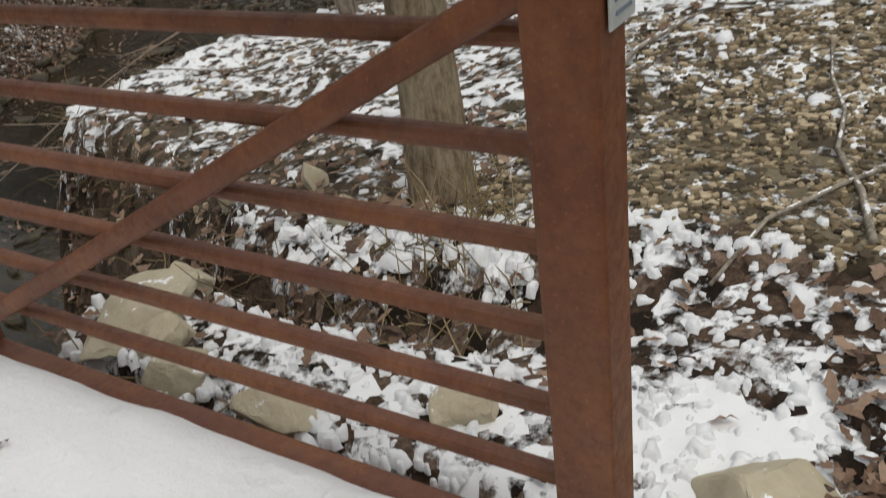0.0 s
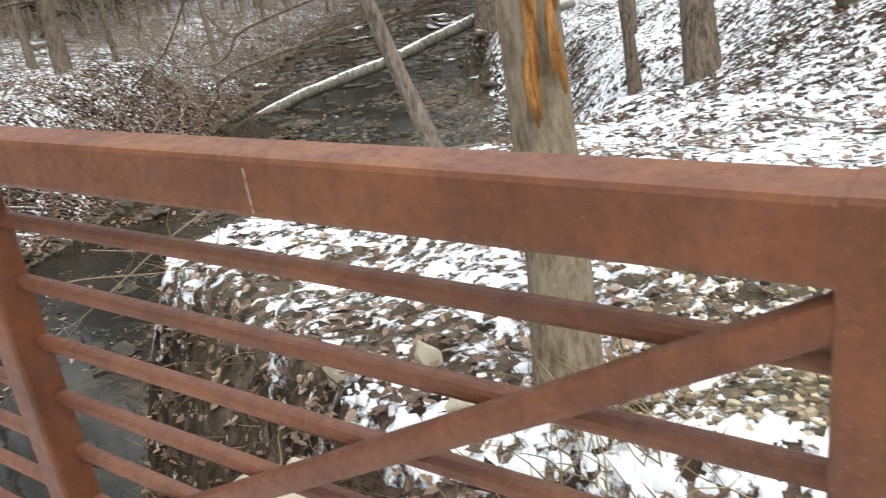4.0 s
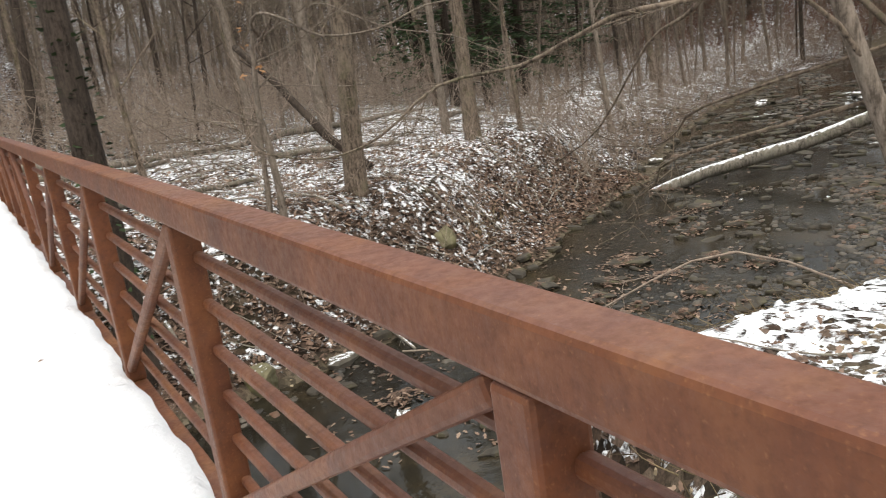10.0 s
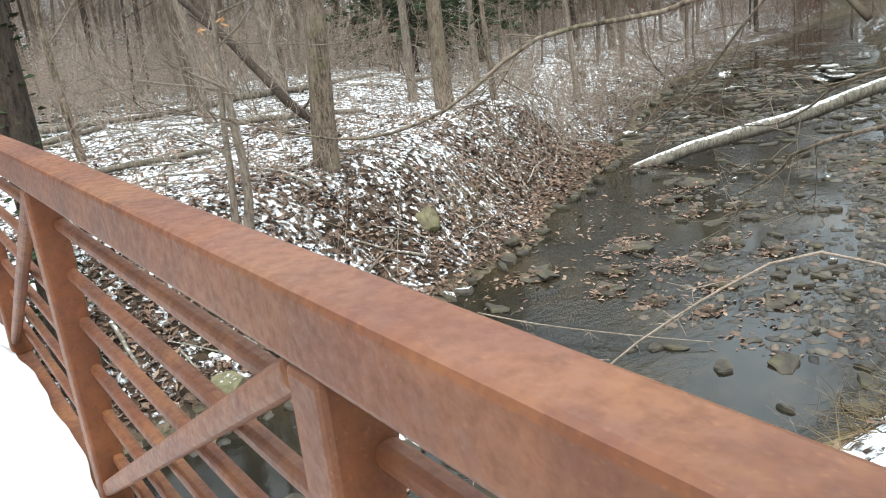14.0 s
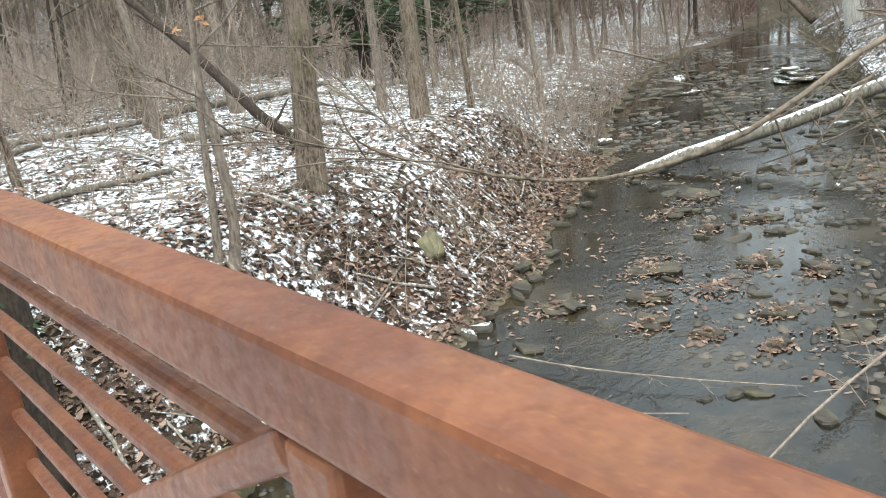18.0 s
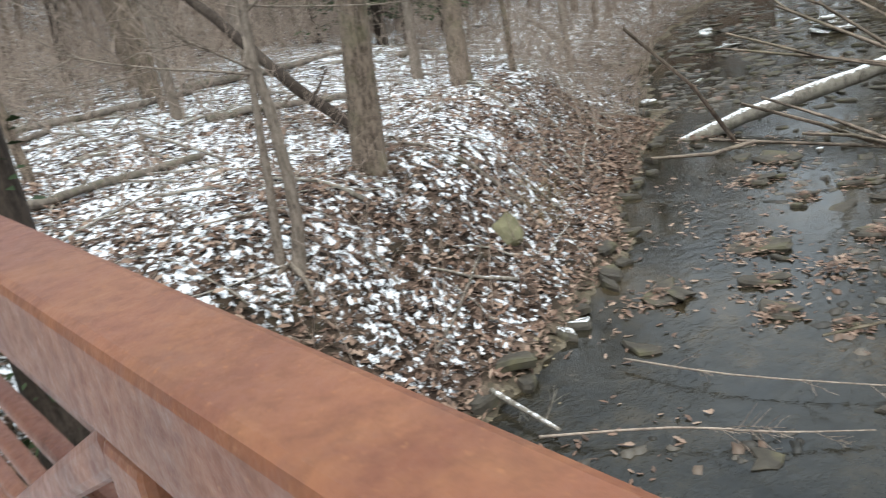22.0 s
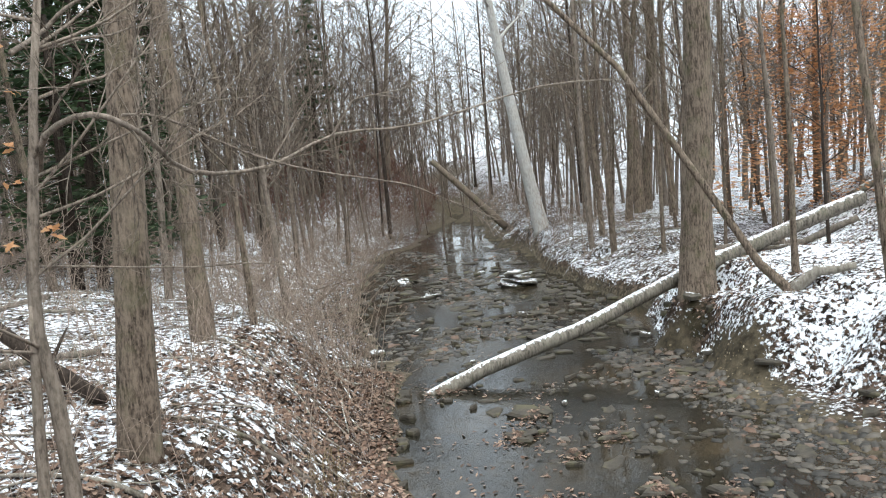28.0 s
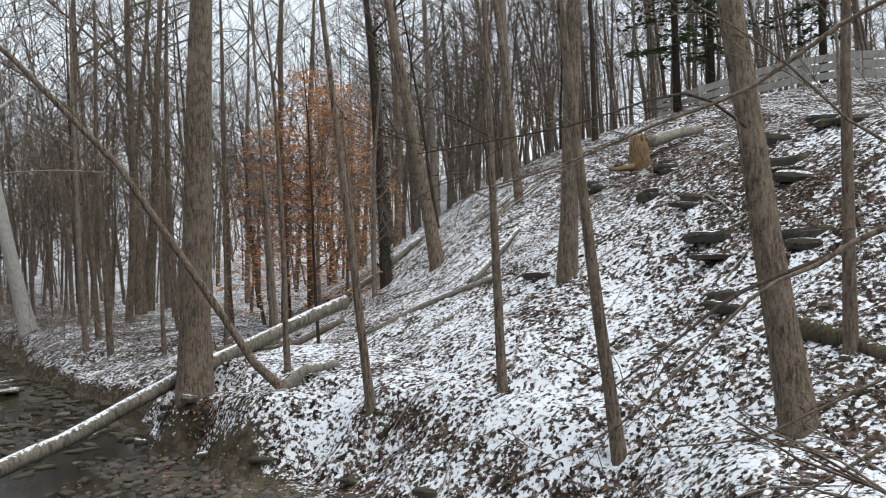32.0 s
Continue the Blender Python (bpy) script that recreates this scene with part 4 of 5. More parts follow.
def flakes(name, cx, cy, cz, size, seed, tilt=0.5, thick=0.35, lobed=False):
    """A mesh of many small folded leaves, plain or with lobes."""
    g = np.random.default_rng(seed)
    n = len(cx)
    w = g.uniform(0, 6.283, n)
    ax = np.stack([np.cos(w), np.sin(w), g.uniform(-tilt, tilt, n)], 1)
    ax /= np.linalg.norm(ax, axis=1)[:, None]
    up = np.stack([g.uniform(-tilt, tilt, n), g.uniform(-tilt, tilt, n), np.ones(n)], 1)
    side = np.cross(ax, up)
    side /= np.linalg.norm(side, axis=1)[:, None]
    up = np.cross(side, ax)
    c = np.stack([cx, cy, cz], 1)
    sz = size[:, None]
    curl = g.uniform(0.0, thick, n)[:, None]
    wd = g.uniform(0.45, 0.8, n)[:, None]
    v = np.stack([c - ax * sz, c - ax * sz * 0.2 + side * sz * wd + up * sz * curl, c + ax * sz + up * sz * curl * 0.5, c - ax * sz * 0.2 - side * sz * wd + up * sz * curl * 0.8], 1)
    q = np.arange(n)[:, None] * 4
    tri = np.concatenate([q + [0, 2, 1], q + [0, 3, 2]], 1).reshape(-1, 3)
    if lobed:
        rows = [c - ax * sz]
        for u, k in ((-0.55, 0.55), (-0.2, 0.42), (0.15, 0.72), (0.5, 0.46)):
            for sign in (1, -1):
                rows.append(c + ax * sz * u + side * sz * wd * k * sign * g.uniform(0.8, 1.2, n)[:, None] + up * sz * (curl * k * 1.3 + 0.12 * u * u))
        rows.append(c + ax * sz + up * sz * curl * 0.8)
        v = np.stack(rows, 1)
        q = np.arange(n)[:, None] * 10
        tri = [q + [0, 2, 1], q + [7, 8, 9]]
        for k in (1, 3, 5):
            tri += [q + [k, k + 1, k + 2], q + [k + 1, k + 3, k + 2]]
        tri = np.concatenate(tri, 1).reshape(-1, 3)
    me = bpy.data.meshes.new(name)
    me.vertices.add(v.shape[0] * v.shape[1]), me.loops.add(tri.size), me.polygons.add(len(tri))
    me.vertices.foreach_set("co", v.reshape(-1))
    me.loops.foreach_set("vertex_index", tri.ravel())
    me.polygons.foreach_set("loop_start", np.arange(0, tri.size, 3))
    me.update(calc_edges=True)
    return me


def litter():
    g = np.random.default_rng(3)
    xs, ys = [], []
    for n, x0, x1, y0, y1 in ((44000, 0.6, 15, 10, 17), (18000, 0.12, 7, -5, 4.4), (34000, 6, 26, -2, 11), (2600, 0.12, 2.5, -3.2, 1.0), (520, 0.15, 0.9, -2.5, -2.08), (3600, 0.4, 3.2, -0.8, 3.6), (9000, -9, 12, 15, 24)):
        xs.append(g.uniform(x0, x1, n)), ys.append(g.uniform(y0, y1, n))
    x, y = np.concatenate(xs), np.concatenate(ys)
    n, s = banks(x, y)
    keep = (np.maximum(n, s) > 0.08) & (g.uniform(0, 1, len(x)) < np.clip(0.62 - (snow_amount(x, y) - 0.42) * 4.6, 0.05, 0.6)) & (g.uniform(0, 1, len(x)) > 1.1 * gravel_amount(x, y) * (x > 0.8) * (y < 4)) & (g.uniform(0, 1, len(x)) > 0.4 * (x < 2.6) * (y < -0.8))
    keep &= ~((x > -2.2) & (x < 0.1) & (y > -9) & (y < 25))
    x, y = x[keep], y[keep]
    z = ground_z(x, y) + g.uniform(0.004, 0.03, len(x))
    size = np.where(y > 9, g.uniform(0.030, 0.068, len(x)), np.where((x < 4) & (y < 4), g.uniform(0.020, 0.044, len(x)), g.uniform(0.022, 0.052, len(x))))
    close = (x < 9) & (y < 15.5)
    for pick, lobed in ((close, True), (~close, False)):
        me = flakes("leaf_litter", x[pick], y[pick], z[pick], size[pick], 4, 0.6, 0.7, lobed)
        tagged(link("leaf_litter", me, LEAF), "brown fallen oak leaves on the ground", "leaves", kind="stuff")


litter()


def clumps(name, x, y, z, r, h, seed, smooth=True, k=6):
    """Low rounded lumps, each a small dome."""
    g = np.random.default_rng(seed)
    n = len(x)
    a = np.arange(k) * 2 * np.pi / k
    turn = g.uniform(0, np.pi, (n, 1))
    out = r[:, None] * g.uniform(0.65, 1.3, (n, k)) * (1.15 - 0.55 * np.sin(a[None] - turn) ** 2)
    rim = np.stack([x[:, None] + out * np.cos(a), y[:, None] + out * np.sin(a), np.repeat((z - 0.02)[:, None], k, 1)], 2)
    mid = np.stack([x[:, None] + 0.68 * out * np.cos(a), y[:, None] + 0.68 * out * np.sin(a), z[:, None] + h[:, None] * g.uniform(0.55, 0.95, (n, k))], 2)
    top = np.stack([x, y, z + h], 1)[:, None]
    v = np.concatenate([rim, mid, top], 1)
    q = np.arange(n)[:, None] * (2 * k + 1)
    tris = []
    for i in range(k):
        j = (i + 1) % k
        tris += [q + [i, j, k + j], q + [i, k + j, k + i], q + [k + i, k + j, 2 * k]]
    tri = np.concatenate(tris, 1).reshape(-1, 3)
    me = bpy.data.meshes.new(name)
    me.vertices.add(v.shape[0] * v.shape[1]), me.loops.add(tri.size), me.polygons.add(len(tri))
    me.vertices.foreach_set("co", v.reshape(-1))
    me.loops.foreach_set("vertex_index", tri.ravel())
    me.polygons.foreach_set("loop_start", np.arange(0, tri.size, 3))
    me.polygons.foreach_set("use_smooth", np.full(len(tri), smooth))
    me.update(calc_edges=True)
    return me


def snow_clumps():
    g = np.random.default_rng(9)
    xs, ys, rs = [], [], []
    for n, x0, x1, y0, y1, r0, r1 in ((3400, 0.14, 1.4, -3.6, 0.2, 0.010, 0.032), (2200, 1.0, 8, -3.5, 4.6, 0.02, 0.07), (1200, 0.6, 13, 10.2, 17, 0.02, 0.07), (7000, 7, 22, 0, 10, 0.02, 0.07)):
        xs.append(g.uniform(x0, x1, n)), ys.append(g.uniform(y0, y1, n)), rs.append(r0 + (r1 - r0) * g.uniform(0, 1, n) ** 2)
    x, y, r = np.concatenate(xs), np.concatenate(ys), np.concatenate(rs)
    n, s = banks(x, y)
    keep = (np.maximum(n, s) > 0.35) & (g.uniform(0, 1, len(x)) < np.clip((snow_amount(x, y) - 0.42) * 7, 0.05, 1))
    x, y, r = x[keep], y[keep], r[keep]
    flat = steepness(x, y) < np.where(y < -0.2, 1.6, 0.75)
    x, y, r = x[flat], y[flat], r[flat]
    z = ground_z(x, y)
    me = clumps("snow_clumps", x, y, z, r, r * np.where(x < 1.5, g.uniform(0.45, 0.8, len(x)), g.uniform(0.2, 0.5, len(x))), 5, True, 10)
    return tagged(link("snow_clumps", me, SNOW), "small lumps of snow between the leaves", "snow", kind="stuff")


snow_clumps()


def pebbles():
    g = np.random.default_rng(19)
    x = np.concatenate([g.uniform(1.1, 3.6, 12000), g.uniform(2, 18, 7000), g.uniform(0.2, 6, 5000)])
    y = np.concatenate([g.uniform(-3.6, -0.6, 12000), g.uniform(4, 11, 7000), g.uniform(0.0, 4.6, 5000)])
    n, s = banks(x, y)
    keep = (g.uniform(0, 1, len(x)) < gravel_amount(x, y)) & (np.maximum(n, s) > -0.7)
    x, y = x[keep], y[keep]
    r = 0.011 + 0.020 * g.uniform(0, 1, len(x)) ** 2
    r = np.where(y > 1.4, r * 1.35, r)
    z = np.maximum(ground_z(x, y), WATER_Z - 0.02)
    me = clumps("gravel", x, y, z, r, r * g.uniform(0.2, 0.6, len(x)), 6, False)
    k = Mat("gravel_stones", 0.85, 0.0, 0.3)
    k.color(k.ramp(k.island(), [(0.0, (0.035, 0.028, 0.019)), (0.5, (0.22, 0.166, 0.10)), (1.0, (0.52, 0.43, 0.30))]))
    return tagged(link("gravel", me, k.m), "tan and brown shale gravel", "gravel", kind="stuff")


pebbles()


def shingle():
    """Small flat stones in the shallows."""
    g = np.random.default_rng(23)
    x = np.concatenate([g.uniform(8, 18, 2600), g.uniform(1, 40, 6200)])
    lo, hi = np.interp(x, SOUTH_X, SOUTH_Y), np.interp(x, NORTH_X, NORTH_Y)
    u = np.concatenate([g.uniform(-0.1, 0.30, 2600), g.uniform(0.03, 0.97, 6200)])
    y = lo + (hi - lo) * u
    low = ground_z(x, y) < WATER_Z + 0.10
    keep = low & (np.arange(len(x)) < 2600) | low & (bumpy(x, y, 1.6, 50, 2) > np.where(x > 15, 0.10, 0.14))
    x, y = x[keep], y[keep]
    r = 0.03 + 0.11 * g.uniform(0, 1, len(x)) ** 2.2
    r = np.where(x > 15, r * 1.4, r)
    me = clumps("shingle", x, y, np.maximum(ground_z(x, y), WATER_Z - 0.012) , r, 0.02 + 0.25 * r * g.uniform(0.3, 1, len(x)), 16)
    k = Mat("wet_shingle", 0.5, 0.0, 0.4)
    k.color(k.ramp(k.island(), [(0.0, (0.02, 0.018, 0.014)), (0.5, (0.06, 0.05, 0.038)), (0.85, (0.13, 0.11, 0.085)), (1.0, (0.14, 0.075, 0.045))]))
    return tagged(link("shingle", me, k.m), "flat dark stones in the shallows", "stones", kind="stuff")


shingle()

# ---- stones ----


def slab(rng, rx, ry, h, sides=9):
    """A flat broken stone with an uneven outline."""
    bm = bmesh.new()
    rings = []
    out = [rng.uniform(0.5, 1.2) for _ in range(sides)]
    for z, k in ((-0.5 * h, 0.92), (0.15 * h, 1.0), (0.5 * h, 0.86)):
        rings.append([bm.verts.new((rx * k * out[i] * math.cos(6.283 * i / sides), ry * k * out[i] * math.sin(6.283 * i / sides), z + rng.uniform(-0.12, 0.12) * h)) for i in range(sides)])
    for a, b in zip(rings, rings[1:]):
        for i in range(sides):
            bm.faces.new((a[i], a[(i + 1) % sides], b[(i + 1) % sides], b[i]))
    c = bm.verts.new((0, 0, 0.55 * h))
    for i in range(sides):
        bm.faces.new((rings[2][i], rings[2][(i + 1) % sides], c))
    bm.faces.new(rings[0][::-1])
    bmesh.ops.recalc_face_normals(bm, faces=bm.faces)
    return bm


def boulder(x, y, z, rx, ry, h, seed, label, group="", material=None, turn=None, fine=4):
    """A weathered block: rounded, with broken planes and hollows."""
    rng = random.Random(seed)
    bm = bmesh.new()
    bmesh.ops.create_icosphere(bm, subdivisions=fine, radius=1)
    cuts = [(Vector((rng.uniform(-1, 1), rng.uniform(-1, 1), rng.uniform(-0.5, 1))).normalized(), rng.uniform(0.45, 0.75)) for _ in range(9)]
    for v in bm.verts:
        for n, d in cuts:
            over = v.co.dot(n) - d
            if over > 0:
                v.co -= n * over * 0.92
        v.co *= 1 + 0.10 * noise.noise(v.co * 2.2 + Vector((seed, 0, 0))) + 0.04 * noise.noise(v.co * 7)
        v.co = Vector((v.co.x * rx * 1.4, v.co.y * ry * 1.4, v.co.z * h))
    me = bpy.data.meshes.new("stone")
    bm.to_mesh(me)
    bm.free()
    ob = link("stone", me, material or SANDSTONE)
    ob.matrix_world = pose(x, y, z, rng.uniform(-10, 10), rng.uniform(-10, 10), rng.uniform(0, 360) if turn is None else turn)
    return tagged(ob, label, "stone", group)


def rock(x, y, z, rx, ry, h, seed, material=None, label="flat grey-brown shale stone lying in the creek", group="", tilt=6, turn=None):
    rng = random.Random(seed)
    bm = slab(rng, rx, ry, h)
    me = bpy.data.meshes.new("stone")
    bm.to_mesh(me)
    bm.free()
    ob = link("stone", me, material or ROCK)
    ob.matrix_world = pose(x, y, z, rng.uniform(-tilt, tilt), rng.uniform(-tilt, tilt), rng.uniform(0, 360) if turn is None else turn)
    return tagged(ob, label, "stone", group)


CREEK_STONES = [(7.38, 10.52, 0.5), (8.31, 9.74, 0.32), (7.69, 8.42, 0.2), (10.26, 9.31, 0.35), (12.23, 10.47, 0.32), (11.37, 10.83, 0.2), (10.33, 8.41, 0.34), (8.7, 8.15, 0.3), (8.59, 7.2, 0.36),
                (16.06, 10.36, 0.55), (15.26, 9.68, 0.4), (9.27, 10.35, 0.45), (13.12, 12.13, 0.5), (11.9, 11.95, 0.45), (28.57, 23.46, 0.7), (25.06, 20.59, 0.7), (7.6, 9.2, 0.3), (24.31, 12.9, 0.8), (7.84, 7.65, 0.2)]
for i, (x, y, r) in enumerate(CREEK_STONES):
    rock(x, y, WATER_Z + 0.012, r, r * 0.55, 0.07 + 0.05 * r, 200 + i, ROCK_SNOWY if x > 20 else ROCK, group="stones in the creek")
    rock(x + 0.25 * r, y - 0.3 * r, WATER_Z + 0.05, r * 0.6, r * 0.36, 0.035, 240 + i, ROCK, "thin shale slab resting on a creek stone", "stones in the creek", 9)


def more_stones():
    rng = random.Random(44)
    n = 0
    verts, faces = [], []
    while n < 400:
        x = rng.uniform(1.5, 34) if n < 130 else rng.uniform(9, 32)
        lo, hi = np.interp(x, SOUTH_X, SOUTH_Y), np.interp(x, NORTH_X, NORTH_Y)
        u = rng.random()
        y = lo + (hi - lo) * (0.06 + 0.88 * (u if rng.random() < 0.5 else u * u))
        if abs(x - 9.5) < 3.2 and u > 0.8:
            continue
        r = rng.uniform(0.08, 0.28) * (1.5 if x > 16 else 1)
        n += 1
        if n <= 130:
            rock(x, y, WATER_Z + rng.uniform(-0.01, 0.02), r, r * rng.uniform(0.4, 0.75), rng.uniform(0.04, 0.09), 300 + n, ROCK_SNOWY if rng.random() < 0.06 else ROCK, group="stones in the creek")
            continue
        bm = slab(rng, r, r * rng.uniform(0.3, 0.6), rng.uniform(0.04, 0.09))
        m = pose(x, y, WATER_Z + rng.uniform(-0.01, 0.02), rng.uniform(-6, 6), rng.uniform(-6, 6), rng.uniform(0, 360))
        bm.verts.index_update()
        faces += [[v.index + len(verts) for v in f.verts] for f in bm.faces]
        verts += [m @ v.co for v in bm.verts]
        bm.free()
    tagged(link("creek_stones", mesh_of("creek_stones", verts, faces, False), ROCK), "many flat dark shale stones lying in the shallow creek", "stones", kind="stuff")
    # stones that line the brink of the water
    for i in range(50):
        x = rng.uniform(2.5, 26)
        side = rng.random() < 0.45
        y = (np.interp(x, NORTH_X, NORTH_Y) + rng.uniform(-0.1, 0.35)) if side else (np.interp(x, SOUTH_X, SOUTH_Y) - rng.uniform(-0.8, 0.7))
        r = rng.uniform(0.10, 0.32)
        rock(x, y, max(gz(x, y), WATER_Z) + 0.02, r, r * 0.65, rng.uniform(0.07, 0.15), 500 + i, ROCK_SNOWY if rng.random() < 0.25 else ROCK, "flat shale stone at the edge of the creek", "stones at the creek's edge", 10)


more_stones()
# a heap of snowy slabs upstream
for i in range(9):
    rock(27.6 + 0.2 * math.sin(i * 2.1), 18.2 + 0.3 * math.cos(i * 1.7), WATER_Z + 0.05 + 0.05 * i, 0.75 - 0.05 * i, 0.5 - 0.03 * i, 0.09, 600 + i, ROCK_SNOWY, "snow-dusted shale slab in a heap in the creek", "heap of slabs", 8)
# stones beside the start of the bridge
boulder(0.36, -2.10, gz(0.36, -2.10) - 0.01, 0.13, 0.15, 0.13, 701, "pale sandstone block beside the bridge's end")
for i, (x, y, r) in enumerate([(0.40, -0.25, 0.17), (0.23, -0.62, 0.09), (0.21, -0.98, 0.10), (0.42, -1.40, 0.085), (0.62, -0.2, 0.10), (0.86, 0.11, 0.12), (0.33, -0.45, 0.07), (1.3, 0.25, 0.06), (1.45, -0.1, 0.05), (1.2, -0.45, 0.06)]):
    boulder(x, y, gz(x, y) + 0.02, r, r * 0.75, 0.10, 710 + i, "small pale mossy sandstone block half under snow", "sandstone blocks by the bridge")
boulder(2.3, 9.95, gz(2.3, 9.95) + 0.08, 0.26, 0.2, 0.24, 720, "mossy boulder at the foot of the far bank", material=MOSSY)
rock(3.3, 7.6, WATER_Z + 0.03, 0.2, 0.14, 0.15, 721, ROCK_SNOWY, "snow-capped stone in the creek")
boulder(6.75, 12.25, gz(6.75, 12.25) + 0.06, 0.16, 0.2, 0.24, 722, "mossy stone standing out of the leafy bank", material=MOSSY)
for i in range(7):
    x = 6.6 + 0.75 * i + 0.1 * math.sin(i * 3)
    y = float(np.interp(x, NORTH_X, NORTH_Y)) + 0.12 + 0.16 * math.sin(i * 5.3)
    rock(x, y, max(gz(x, y), WATER_Z) + 0.02, 0.20 + 0.12 * math.sin(i * 2.7), 0.10 + 0.04 * math.sin(i * 4.1), 0.10 + 0.03 * math.sin(i * 1.9), 730 + i, ROCK, "grey shale ledge at the foot of the leafy bank", "ledges of the far bank", 16)
# dark ledges that crop out of the hillside
for i, (x, y, r) in enumerate([(14.6, 0.1, 0.9), (15.4, -1.8, 1.0), (12.6, 0.7, 0.6), (19.9, -0.9, 0.7), (13.6, -0.7, 0.7), (17.2, -2.4, 0.9), (21.6, -1.6, 0.7), (17.6, 2.8, 0.4), (16.6, -3.4, 1.0), (18.2, 0.0, 0.5), (16.7, -0.2, 0.7), (24.3, -0.4, 0.6)]):
    q = random.Random(1200 + 7 * i)
    for k in range(3):
        u, w = x + q.uniform(-0.8, 0.8) * r, y + q.uniform(-0.2, 0.2) * r
        rock(u, w, gz(u, w) - 0.05 + 0.06 * k, r * q.uniform(0.45, 0.8), r * q.uniform(0.25, 0.42), q.uniform(0.10, 0.2), 760 + 5 * i + k, ROCK_LEDGE, "dark mossy ledge rock dusted with snow on the hillside", "ledges of the hillside", 8, q.uniform(60, 110))
# leaves caught on the stones
def caught_leaves():
    g = np.random.default_rng(21)
    c = np.array([(x, y, r) for x, y, r in CREEK_STONES if x < 20] + [(3.6, 8.2, 0.4), (9.4, 10.6, 0.5), (9.0, 9.2, 0.4), (14.2, 14.5, 0.7)])
    k = g.integers(0, len(c), 3000)
    x, y = c[k, 0] + g.normal(0, 0.55, 3000) * c[k, 2] * g.choice((0.7, 1.5), 3000), c[k, 1] + g.normal(0, 0.38, 3000) * c[k, 2] * g.choice((0.6, 1.3), 3000)
    z = WATER_Z + 0.008 + np.maximum(0, 0.10 - 0.16 * np.hypot(x - c[k, 0], y - c[k, 1]) / c[k, 2]) * g.uniform(0.6, 1.0, 3000)
    fx = g.uniform(2, 24, 3600)
    lo, hi = np.interp(fx, SOUTH_X, SOUTH_Y), np.interp(fx, NORTH_X, NORTH_Y)
    fy = lo + (hi - lo) * g.uniform(0.02, 0.98, 3600)
    drift = bumpy(fx, fy, 1.3, 61, 2) > 0.15
    x, y = np.concatenate([x, fx[drift]]), np.concatenate([y, fy[drift]])
    z = np.concatenate([z, np.full(drift.sum(), WATER_Z + 0.006)])
    return tagged(link("wet_leaves", flakes("wet_leaves", x, y, z, g.uniform(0.025, 0.06, len(x)), 22, 0.3, 0.4, True), LEAF), "wet brown leaves caught on the stones", "leaves", kind="stuff")


caught_leaves()

# ---- fallen trunks and branches ----


def trunk_lying(name, pts, r0, r1, material, label, seed, category="log", sides=10, stubs=0):
    rng = random.Random(seed)
    base = Vector(pts[0])
    t = thing(name, base, label, category)
    line = [Vector(p) - base for p in pts]
    fine = []
    for a, b in zip(line, line[1:]):
        for k in range(4):
            fine.append(a.lerp(b, k / 4) + Vector((0, 0, rng.uniform(-0.015, 0.015))))
    fine.append(line[-1])
    link("stem", Tubes().add(fine, taper(r0, r1, len(fine)), sides, 0.07, rng=rng).mesh("stem"), material, t)
    for i in range(stubs):
        q = fine[rng.randint(2, len(fine) - 2)]
        w = rng.uniform(0, 6.283)
        link("branch_stub", Tubes().add(wander(q, (math.cos(w), math.sin(w), 0.7), rng.uniform(0.3, 0.9), 3, rng, 0.2), taper(r1 * 0.5, r1 * 0.15, 4), 5).mesh("branch_stub"), material, t)
    return t


trunk_lying("fallen_log", [(13.9, 14.85, -2.95), (14.9, 13.9, -2.5), (16.6, 12.45, -2.05), (19.1, 10.5, -1.2), (22.16, 7.03, 0.02)], 0.15, 0.17, LOG, "long pale fallen log topped with snow across the creek", 1)
trunk_lying("leaning_dead_stem", [(16.88, 8.15, gz(16.88, 8.15) - 0.05), (16.87, 8.34, -1.2), (16.83, 8.76, -0.75), (16.69, 9.67, 0.82), (16.37, 11.11, 3.23), (15.87, 12.69, 5.13), (15.3, 14.3, 6.8)], 0.11, 0.04, BARK, "bare dead stem leaning out over the creek", 2, "dead tree", 8, 5)
trunk_lying("root_stub", [(16.9, 8.2, gz(16.9, 8.2)), (17.0, 7.75, gz(17.0, 7.75) + 0.22), (17.15, 7.1, gz(17.15, 7.1) + 0.12)], 0.13, 0.07, DEADWOOD, "broken root stub dusted with snow", 3, "root")
trunk_lying("fallen_log", [(21.7, 6.6, gz(21.7, 6.6) + 0.1), (20.6, 5.1, gz(20.6, 5.1) + 0.1), (19.4, 3.5, gz(19.4, 3.5) + 0.1)], 0.08, 0.06, DEADWOOD, "thin fallen trunk lying up the slope", 4)
trunk_lying("fallen_log", [(21.5, 3.8, gz(21.5, 3.8) + 0.1), (23, 2.9, gz(23, 2.9) + 0.14), (24.3, 2.0, gz(24.3, 2.0) + 0.1)], 0.10, 0.07, LOG, "snow-topped fallen log on the hillside", 5)
trunk_lying("fallen_log", [(29.6, 7.5, gz(29.6, 7.5) + 0.2), (30.6, 6, gz(30.6, 6) + 0.2), (31.6, 4.4, gz(31.6, 4.4) + 0.2)], 0.13, 0.10, LOG, "snow-topped fallen log at the foot of the hill", 6)
trunk_lying("fallen_log", [(38.2, 23.0, -1.6), (38.4, 25.2, 0.4), (38.7, 27.0, 1.9)], 0.19, 0.14, BARK, "dark thick trunk fallen across the far bend", 7)
